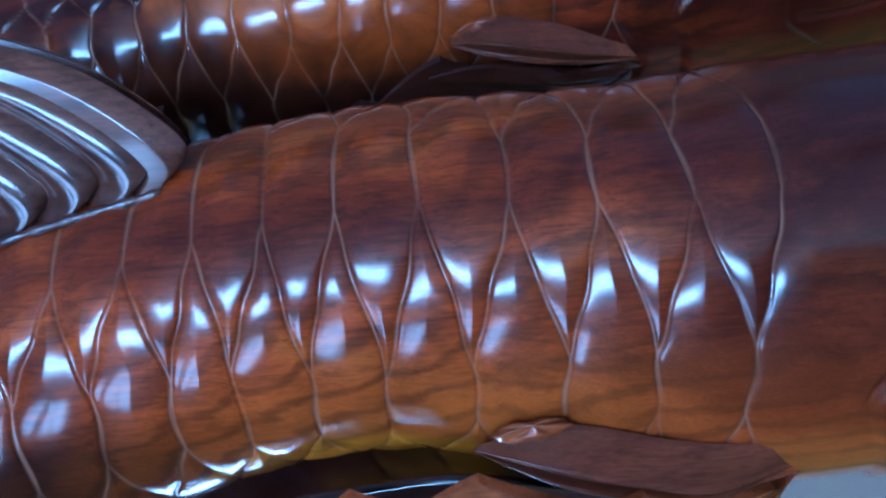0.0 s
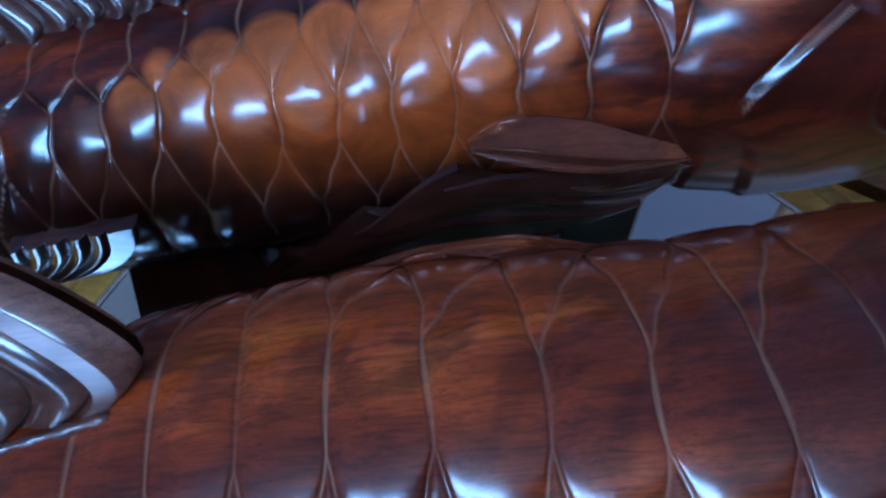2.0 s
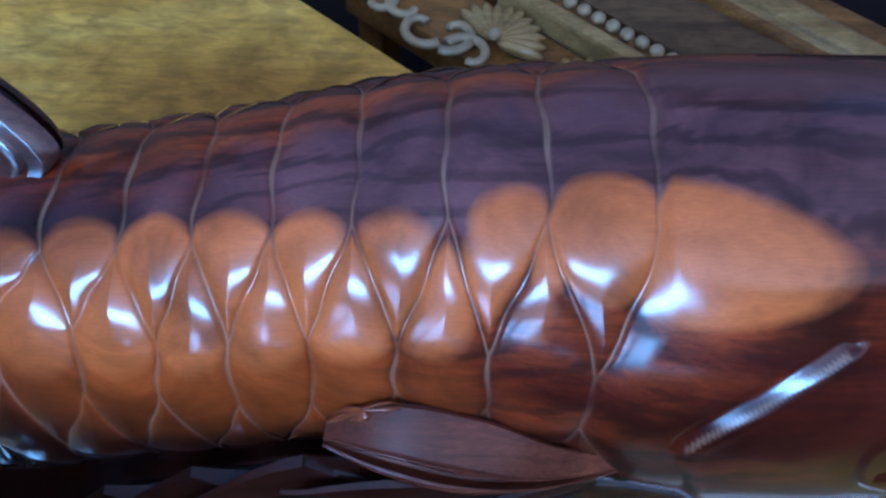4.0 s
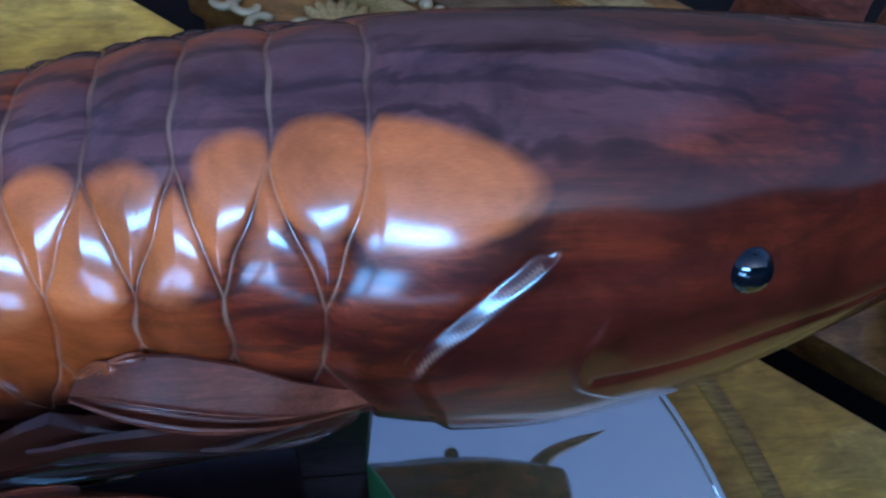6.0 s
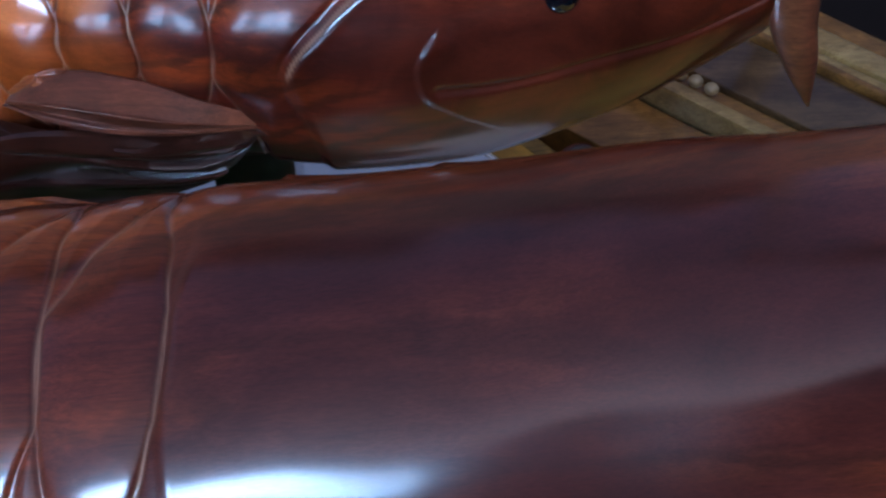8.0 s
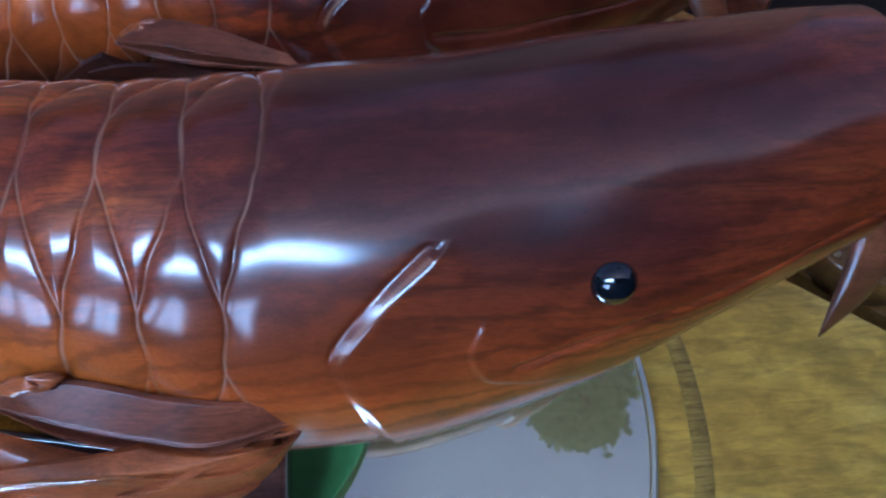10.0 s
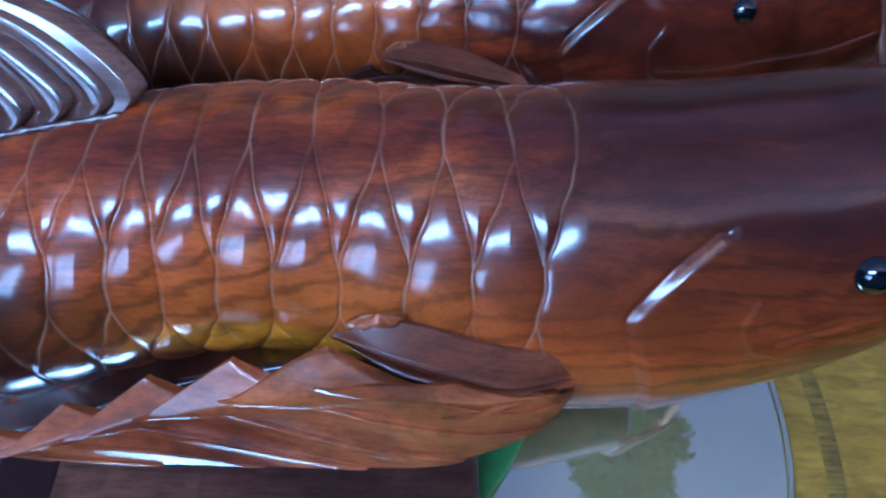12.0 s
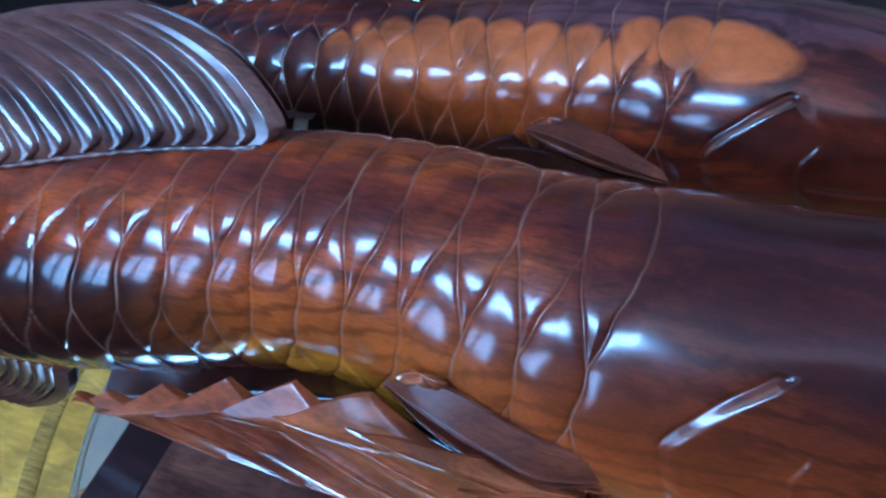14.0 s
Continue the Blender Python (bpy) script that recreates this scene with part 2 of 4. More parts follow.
# ---------------------------------------------------------------- mesh helpers
def part(name, bm, mat, parent=None, label="", smooth=True):
    """Links a bmesh as one mesh object, under a thing or a part if one is given."""
    me = bpy.data.meshes.new(name)
    bm.normal_update()
    bm.to_mesh(me)
    bm.free()
    return mesh_object(name, me, mat, parent, label, smooth)


def mesh_object(name, me, mat, parent=None, label="", smooth=True):
    me.materials.append(mat)
    if smooth:
        me.polygons.foreach_set("use_smooth", [True] * len(me.polygons))
    ob = new(name, me)
    if parent is not None:
        ob.parent = parent
    if label:
        tagged(ob, label=label)
    return ob


def thing(name, label, category, group="", kind="", at=(0, 0, 0)):
    ob = new(name)
    ob.location = at
    ob.empty_display_size = 0.05
    return tagged(ob, label, category, group, kind)


def box(bm, x0, y0, z0, x1, y1, z1, bevel=0.0, m=None):
    g = bmesh.ops.create_cube(bm, size=1)
    t = Matrix.Translation(((x0 + x1) / 2, (y0 + y1) / 2, (z0 + z1) / 2)) @ Matrix.Diagonal((x1 - x0, y1 - y0, z1 - z0, 1))
    bmesh.ops.transform(bm, matrix=(m @ t) if m else t, verts=g["verts"])
    if bevel:
        edges = list({e for v in g["verts"] for e in v.link_edges})
        bmesh.ops.bevel(bm, geom=edges, offset=bevel, segments=2, affect="EDGES", profile=0.6)


def one_box(name, x0, y0, z0, x1, y1, z1, mat, parent=None, label="", bevel=0.0, m=None):
    bm = bmesh.new()
    box(bm, x0, y0, z0, x1, y1, z1, bevel, m)
    return part(name, bm, mat, parent, label, smooth=False)


def lathe(bm, profile, n=48, m=None):
    """Turns (radius, height) pairs round z."""
    rings = []
    for r, z in profile:
        if r < 1e-5:
            rings.append([bm.verts.new((0, 0, z))])
        else:
            rings.append([bm.verts.new((r * math.cos(2 * math.pi * i / n), r * math.sin(2 * math.pi * i / n), z)) for i in range(n)])
    for a, b in zip(rings, rings[1:]):
        for i in range(n):
            j = (i + 1) % n
            quad = [a[i % len(a)], a[j % len(a)], b[j % len(b)], b[i % len(b)]]
            quad = list(dict.fromkeys(quad))
            if len(quad) > 2:
                bm.faces.new(quad)
    if m:
        bmesh.ops.transform(bm, matrix=m, verts=[v for r in rings for v in r])


def sweep(bm, points, radii, n=12, flat=1.0, axis=None):
    """A tapering round bar along points."""
    pts = [Vector(p) for p in points]
    rings = []
    for i, p in enumerate(pts):
        d = (pts[min(i + 1, len(pts) - 1)] - pts[max(i - 1, 0)]).normalized()
        side = d.cross(Vector((0, 0, 1))) if abs(d.z) < 0.95 else d.cross(Vector((0, 1, 0)))
        if axis:
            side = d.cross(Vector(axis))
        side.normalize()
        up = side.cross(d)
        rings.append([bm.verts.new(p + radii[i] * (side * math.cos(2 * math.pi * j / n) + up * flat * math.sin(2 * math.pi * j / n))) for j in range(n)])
    for a, b in zip(rings, rings[1:]):
        for j in range(n):
            bm.faces.new((a[j], a[(j + 1) % n], b[(j + 1) % n], b[j]))
    bm.faces.new(rings[0][::-1])
    bm.faces.new(rings[-1])


def grid_mesh(name, V, closed=False):
    """A mesh from a (rows, columns, 3) array; closed: the columns join up."""
    r, c = V.shape[:2]
    i, j = np.meshgrid(np.arange(r - 1), np.arange(c if closed else c - 1), indexing="ij")
    k = (j + 1) % c
    F = np.stack([i * c + j, i * c + k, (i + 1) * c + k, (i + 1) * c + j], -1).reshape(-1, 4)
    me = bpy.data.meshes.new(name)
    me.vertices.add(r * c)
    me.vertices.foreach_set("co", V.reshape(-1).astype(np.float32))
    me.loops.add(F.size)
    me.loops.foreach_set("vertex_index", F.reshape(-1).astype(np.int32))
    me.polygons.add(len(F))
    me.polygons.foreach_set("loop_start", np.arange(0, F.size, 4, dtype=np.int32))
    me.update(calc_edges=True)
    me.validate()
    return me


def smoothstep(x):
    x = np.clip(x, 0, 1)
    return x * x * (3 - 2 * x)


def spline(x, xs, ys):
    """Smooth curve through (xs, ys), at x."""
    xs, ys = np.asarray(xs, float), np.asarray(ys, float)
    m = np.gradient(ys, xs)
    i = np.clip(np.searchsorted(xs, x) - 1, 0, len(xs) - 2)
    h = xs[i + 1] - xs[i]
    t = np.clip((x - xs[i]) / h, 0, 1)
    return ((2 * t**3 - 3 * t**2 + 1) * ys[i] + (t**3 - 2 * t**2 + t) * h * m[i] + (3 * t**2 - 2 * t**3) * ys[i + 1] + (t**3 - t**2) * h * m[i + 1])


# ---------------------------------------------------------------- room, open towards the north
HIGH = 2.95
tagged(one_box("floor", -4.2, -2.2, -0.12, 4.2, 2.6, 0.0, floor_tile), "dark polished floor under the furniture", "floor", kind="structure")
tagged(one_box("ceiling", -4.2, -2.2, HIGH, 0.06, -0.98, HIGH + 0.12, ceiling_paint), "pale bluish painted ceiling that ends beside the table", "ceiling", kind="structure")
# unseen dark half, added to darken what the fish reflect from the east
tagged(one_box("ceiling_east", 0.063, -2.2, HIGH - 0.01, 4.2, -0.94, HIGH + 0.12, reflection_dark), "unseen dark ceiling half added for the dark reflections in the fish", "ceiling", kind="structure")
tagged(one_box("ground", -60, -60, -0.4, 60, 60, -0.125, plain("ground earth", (0.08, 0.075, 0.05), 0.9)), "bare ground outside the room", "ground", kind="structure")


def wall_with_windows(name, y, thick, openings):
    """A long wall at y, with openings (x0, x1, z0, z1) through it."""
    bm = bmesh.new()
    xs = sorted({-4.2, 4.2, *[v for o in openings for v in o[:2]]})
    for a, b in zip(xs, xs[1:]):
        mid = (a + b) / 2
        holes = sorted([o[2:] for o in openings if o[0] < mid < o[1]])
        z = 0.0
        for z0, z1 in holes + [(HIGH, HIGH)]:
            if z0 > z:
                box(bm, a, y, z, b, y + thick, z0)
            z = z1
    ob = part(name, bm, wall_paint, smooth=False)
    return tagged(ob, "plain painted wall with windows", "wall", kind="structure")


south_openings = [(-2.5, -1.75, 1.62, 2.6), (-1.6, -0.85, 1.62, 2.6)]
wall_with_windows("wall_south", -2.2, 0.2, south_openings)
# unseen wall, added so that the low sky stays dark in the reflections
tagged(one_box("north_sky_block", -6, 2.7, 0, 6, 2.9, 2.35, wall_paint), "unseen dark wall added to block the low northern sky", "wall", kind="structure")
for nm, x0 in (("wall_west", -4.4), ("wall_east", 4.2)):
    tagged(one_box(nm, x0, -2.2, 0, x0 + 0.2, 0.72, HIGH, wall_paint), "plain painted side wall", "wall", kind="structure")


def window(name, x0, x1, z0, z1, y):
    w = thing(name, "dark framed window with bright daylight behind", "window", kind="structure")
    bm = bmesh.new()
    mid = (x0 + x1) / 2
    for a in ((x0, z0, x0 + 0.05, z1), (x1 - 0.05, z0, x1, z1), (x0 + 0.05, z0, x1 - 0.05, z0 + 0.05), (x0 + 0.05, z1 - 0.05, x1 - 0.05, z1), (mid - 0.02, z0 + 0.05, mid + 0.02, z1 - 0.05)):
        box(bm, a[0], y, a[1], a[2], y + 0.06, a[3])
    part("window_frame", bm, frame_paint, w, smooth=False)
    return w


for i, o in enumerate(south_openings):
    window("window_%d" % (i + 1), *o, -2.06)
    window_light("window_daylight", *o, -2.12, 1, 19.0, (0.50, 0.74, 1.0))

# ceiling lamp
glow, gn, gl, gb = material("lamp diffuser glow")
gb.inputs["Emission Color"].default_value = (0.52, 0.77, 1.0, 1)
gb.inputs["Emission Strength"].default_value = 32.0
strip_lamp = thing("strip_lamp", "long white strip lamp under the ceiling", "ceiling lamp", at=(-0.90, -1.18, HIGH))
one_box("housing", -0.72, -0.18, -0.06, 0.72, 0.18, 0.0, frame_paint, strip_lamp, bevel=0.006)
for sx in (-0.35, 0.35):
    bm = bmesh.new()
    box(bm, sx - 0.33, -0.165, -0.075, sx + 0.33, 0.165, -0.061, 0.005)
    part("diffuser", bm, glow, strip_lamp, "glowing white diffuser")

# ---------------------------------------------------------------- table
TOP = 0.75
table = thing("square_table", "large pale yellow polished wooden table with a round inlay", "table")
edge_turn = pose(-0.0216, 0, 0, 0, 0, -37.8)
one_box("tabletop", -1.15, -0.62, TOP - 0.06, 1.15, 0.62, TOP, table_wood, table, bevel=0.006, m=edge_turn)
for sx in (-1, 1):
    for sy in (-1, 1):
        one_box("leg", sx * 1.02 - 0.05, sy * 0.5 - 0.05, 0.0, sx * 1.02 + 0.05, sy * 0.5 + 0.05, TOP - 0.06, table_wood, table, bevel=0.006, m=edge_turn)
bm = bmesh.new()
lathe(bm, [(0.610, TOP + 0.001), (0.612, TOP + 0.003), (0.634, TOP + 0.003), (0.636, TOP + 0.001)], 128, pose(-0.0216, 0, 0))
part("inlay_ring", bm, stripe_wood, table, "darker brown ring let into the top")

turntable = thing("turntable", "glossy round wooden turntable disc on the table", "turntable", at=(-0.0216, 0, TOP))
bm = bmesh.new()
lathe(bm, [(0, 0.0), (0.547, 0.0), (0.547, 0.018), (0, 0.018)], 160)
part("disc", bm, disc_wood, turntable, smooth=False)
bm = bmesh.new()
lathe(bm, [(0.5472, 0.0), (0.558, 0.004), (0.562, 0.010), (0.560, 0.0165), (0.553, 0.0190), (0.5472, 0.0184), (0.5472, 0.0)], 160)
part("rim", bm, disc_wood, turntable, "rounded raised rim")

DISC = TOP + 0.018
dish = thing("green_dish", "round green glazed dish with a ridged rim on the turntable", "dish", at=(-0.072, 0.0144, DISC))
bm = bmesh.new()
lathe(bm, [(0, 0.0), (0.19, 0.0), (0.225, 0.006), (0.244, 0.016), (0.25, 0.020), (0.2505, 0.0225), (0.248, 0.024), (0.243, 0.0215), (0.238, 0.022), (0.233, 0.0185), (0.227, 0.0185), (0.215, 0.012), (0.19, 0.007), (0, 0.006)], 96)
part("dish_body", bm, green_glaze, dish)

# ---------------------------------------------------------------- carved fish
class Shape:
    """The tube that a carved fish is cut from: knots of x, y, z, radius along its spine."""

    def __init__(self, knots):
        self.k = np.array(knots)

    def at(self, x):
        return [spline(np.asarray(x, float), self.k[:, 0], self.k[:, i]) for i in (1, 2, 3)]

    def point(self, x, deg, out=0.0):
        y, z, r = self.at(x)
        a = math.radians(deg)
        return Vector((x, float(y - (r + out) * math.sin(a)), float(z + (r + out) * math.cos(a))))


def curve_distance(X, Y, pts):
    """Distance from (X, Y) to a polyline, and the side: positive to the left of its way."""
    best = np.full(X.shape, 9.0)
    side = np.zeros(X.shape)
    for (ax, ay), (bx, by) in zip(pts, pts[1:]):
        dx, dy = bx - ax, by - ay
        t = np.clip(((X - ax) * dx + (Y - ay) * dy) / (dx * dx + dy * dy), 0, 1)
        d = np.hypot(X - ax - t * dx, Y - ay - t * dy)
        s = np.sign(dx * (Y - ay) - dy * (X - ax))
        side = np.where(d < best, s, side)
        best = np.minimum(best, d)
    return best, side


def smooth_line(pts, n=40):
    pts = np.array(pts, float)
    s = np.linspace(0, 1, len(pts))
    q = np.linspace(0, 1, n)
    return list(zip(spline(q, s, pts[:, 0]), spline(q, s, pts[:, 1])))


def scale_relief(X, D, tips, pillow, groove, low, bands, lean):
    """Honeycomb of tall overlapping scales. X: metres along the fish, D: degrees from the top; tips: x of the lower nodes, from the head to the tail;
    low: rows of x, degrees of the lower node and of the foot of its stem, from the tail to the head."""
    low = np.array(low)
    node, foot = np.interp(X, low[:, 0], low[:, 1]), np.interp(X, low[:, 0], low[:, 2])
    near_side = np.where(D < node, 11 + (D - 11) / (node - 11) * 39, np.where(D < foot, 50 + (D - node) / (foot - node) * 21, 71 + (D - foot)))
    crown = np.interp(X, (-0.2, -0.11, -0.075, -0.036, 0.05), (-34, -20, -13, -8, -8)) if lean else -1.0
    D = np.where(D > 11, near_side, np.where(D > crown, 11 - (11 - D) / (11 - crown) * 12, D - crown - 1))
    tips = np.array(tips)[::-1]
    n = np.arange(-len(tips) + 1, 1.0)
    step_tail = tips[1] - tips[0]
    step_head = tips[-1] - tips[-2]
    # the lines waver a little from scale to scale, as a knife leaves them
    X = X - lean * np.clip(-D / 36, 0, 1.4) + 0.0011 * np.sin(D * 0.13 + X * 61) + 0.0007 * np.sin(D * 0.31 - X * 97)
    U = np.interp(X, tips, n)
    U = np.where(X < tips[0], n[0] + (X - tips[0]) / step_tail, U)
    U = np.where(X > tips[-1], (X - tips[-1]) / step_head, U)
    pitch = np.where(X < tips[0], step_tail, np.interp(X, tips[:-1], np.diff(tips)))
    out = np.full(X.shape, 9.0)
    R = 0.11
    for d0, d1, a, b in bands:
        t = (D - d0) / (d1 - d0)
        inside = (t >= -0.02) & (t <= 1.02)
        t = np.clip(t, 0, 1)
        if a == b:
            base = 0.5 * a
            near = np.minimum(np.round(U - base) + base, base)
            # the two knife cuts that meet in a stem lie side by side
            d = np.abs(np.abs(U - near) * pitch - 0.0006 * np.sin(np.pi * t))
            out = np.where(inside, np.minimum(out, d), out)
        else:
            q = t if b else 1 - t
            e = q - 0.018 * np.sin(2 * np.pi * q)
            off = 0.5 * e
            length = R * math.radians(d1 - d0)
            sl = length / math.hypot(length, 0.5 * 0.043)
            for sg in (-1, 1):
                near = np.minimum(np.round(U - sg * off), 0)
                d = np.abs(U - near - sg * off) * pitch * sl
                out = np.where(inside, np.minimum(out, d), out)
    beyond = smoothstep((X - (tips[-1] + 0.5 * step_head)) / 0.006)
    q = np.clip(out / 0.021, 0, 1)
    h = pillow * (1 - (1 - q) ** 2) + 0.0007 * (1 - np.exp(-out / 0.0024)) - groove * np.exp(-(out / 0.0009) ** 2)
    h = np.where(out > 1, pillow + 0.0007, h)
    # pale cuts: worn lacquer, with the catchlight on their edges painted in
    worn_lit = 0.55 + 0.45 * np.sin(X * 71 + D * 0.09) * np.sin(D * 0.17 - X * 23)
    cut = np.exp(-(out / 0.0007) ** 2) * worn_lit * (1 - beyond)
    top = pillow + 0.0007
    return h * (1 - beyond) + top * beyond, cut, (h - top) * (1 - beyond)


BANDS_B = ((-130, -104, 0, 1), (-104, -82, 1, 1), (-82, -54, 1, 0), (-54, -44, 0, 0), (-44, -1, 0, 1), (-1, 11, 1, 1), (11, 50, 1, 0), (50, 71, 0, 0), (71, 100, 0, 1), (100, 124, 1, 1))
BANDS_A = ((-130, -104, 0, 1), (-104, -82, 1, 1), (-82, -60, 1, 0), (-60, -52, 0, 0), (-52, -28, 0, 1), (-28, 19, 1, 1), (19, 50, 1, 0), (50, 71, 0, 0), (71, 100, 0, 1), (100, 124, 1, 1))
LOW_B = ((-0.33, 39, 66), (-0.29, 40, 67), (-0.25, 44, 66), (-0.215, 48, 71), (-0.18, 51, 80), (-0.146, 58, 84), (-0.105, 62, 87), (-0.06, 57, 77), (-0.02, 52, 70), (0.024, 48, 66), (0.067, 46, 64))
LOW_A = ((-0.25, 28, 46), (-0.21, 31, 51), (-0.168, 39, 59), (-0.13, 45, 62), (-0.09, 48, 70), (-0.05, 50, 71), (-0.01, 53, 67), (0.034, 54, 72), (0.083, 57, 74))


def carved_body(shape, x_tail, x_snout, tips, gill, cheek, mouth, pillow, groove, low, bands, name, mat, parent, label, flat_back=0.0):
    # rings lie closest where the scales are carved
    xs = np.concatenate([np.linspace(x_tail, -0.36, 150)[:-1], np.linspace(-0.36, 0.125, 880)[:-1], np.linspace(0.125, x_snout - 0.03, 210)[:-1], np.linspace(x_snout - 0.03, x_snout, 40)])
    deg = np.concatenate([np.linspace(-180, -50, 70, endpoint=False), np.linspace(-50, 120, 240, endpoint=False), np.linspace(120, 180, 32, endpoint=False)])
    X, D = np.meshgrid(xs, deg, indexing="ij")
    y, z, r = shape.at(xs)
    end = np.clip((x_snout - xs) / 0.028, 0, 1)
    r = r * np.sqrt(np.clip(1 - (1 - end) ** 2.4, 0, 1))
    H, cut, sunk = scale_relief(X, D, tips, pillow, groove, low, bands, 0.0 if flat_back else 0.0125)
    W = np.radians(np.abs(D)) * 0.118
    for sgn in (1, -1):
        half = (D * sgn >= 0)
        # gill cover: its plate stands proud and drops off behind the slit
        pts = [(a, math.radians(b) * 0.118) for a, b in smooth_line(gill if sgn > 0 else gill[2:])]
        d, side = curve_distance(X, W, pts)
        sd = d * np.where(side < 0, 1, -1)
        (ax, ay), (bx, by) = pts[0], pts[1]
        fade = smoothstep(1 + ((X - ax) * (bx - ax) + (W - ay) * (by - ay)) / math.hypot(bx - ax, by - ay) / 0.016)
        glint_edge = fade * (1 - smoothstep((W - math.radians(gill[2][1] - 2) * 0.118) / 0.010))
        fall = np.clip((sd + 0.0040) / 0.0085, 0, 1) * fade * (1 + 0.45 * smoothstep((W - math.radians(gill[2][1] + 1) * 0.118) / 0.05))
        H += np.where(half, 0.0030 * fall * np.exp(-np.maximum(sd, 0) / 0.04) + (0.0009 * np.exp(-((sd - 0.002) / 0.0028) ** 2) - 0.0016 * np.exp(-((sd + 0.0062) / 0.0016) ** 2)) * glint_edge, 0)
        # the bright reflection of the gill facet is painted as pale colour
        cut = np.maximum(cut, np.where(half, 0.75 * np.exp(-((sd + 0.0005) / 0.0011) ** 4) * glint_edge, 0))
        pts = [(a, math.radians(b) * 0.118) for a, b in smooth_line(cheek)]
        d, side = curve_distance(X, W, pts)
        (ax, ay), (bx, by) = pts[0], pts[4]
        H += np.where(half, 0.0020 * smoothstep(1 + ((X - ax) * (bx - ax) + (W - ay) * (by - ay)) / math.hypot(bx - ax, by - ay) / 0.012) * smoothstep((d * np.where(side < 0, 1, -1) + 0.002) / 0.004) * np.exp(-d / 0.02), 0)
        d, side = curve_distance(X, W, [(a, math.radians(b) * 0.118) for a, b in smooth_line(mouth)])
        H -= np.where(half, 0.0026 * np.exp(-(d / 0.0024) ** 2), 0)
    # hand-carved unevenness
    H += 0.0005 * np.sin(X * 43 + D * 0.05) * np.sin(D * 0.11 + X * 17)
    a = np.radians(D)
    R = np.maximum(r[:, None] + H * np.clip(end[:, None] * 1.5, 0, 1), 0.0003)
    R = R * (1 - flat_back * np.exp(-((D + 108) / 34) ** 2)) * (1 - 0.35 * flat_back * smoothstep((np.abs(D + 15) - 130) / 25))
    V = np.stack([X, y[:, None] - R * np.sin(a), z[:, None] + R * np.cos(a) * np.where(np.cos(a) < 0, 1.04, 1.0)], -1)
    me = grid_mesh(name, V, closed=True)
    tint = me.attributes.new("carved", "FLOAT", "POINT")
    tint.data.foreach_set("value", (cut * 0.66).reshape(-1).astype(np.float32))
    depth = me.attributes.new("sunk", "FLOAT", "POINT")
    depth.data.foreach_set("value", (sunk * 1000).reshape(-1).astype(np.float32))
    return mesh_object(name, me, mat, parent, label)


def eye_bead(shape, x, deg, r, parent):
    p = shape.point(x, deg, -0.0025)
    bm = bmesh.new()
    bmesh.ops.create_uvsphere(bm, u_segments=28, v_segments=16, radius=r, matrix=Matrix.Translation(p))
    part("eye", bm, bead_black, parent, "shiny black glass bead")


def edge_curve(pts, s):
    P = np.array(pts, float)
    q = np.linspace(0, 1, len(P))
    return np.stack([spline(s, q, P[:, i]) for i in range(3)], -1)


def frame_of(Up, Lo):
    across = Up - Lo
    across /= np.maximum(np.linalg.norm(across, axis=1), 1e-4)[:, None]
    along = np.gradient(Up, axis=0)
    along /= np.maximum(np.linalg.norm(along, axis=1), 1e-6)[:, None]
    nrm = np.cross(across, along)
    nrm /= np.maximum(np.linalg.norm(nrm, axis=1), 1e-6)[:, None]
    return across, nrm


def sheet(name, front, back, flip, mat, parent, label):
    ring = np.concatenate([front, back[:, ::-1]], axis=1)
    if flip:
        ring = flip(ring)
    return mesh_object(name, grid_mesh(name, ring, closed=True), mat, parent, label)


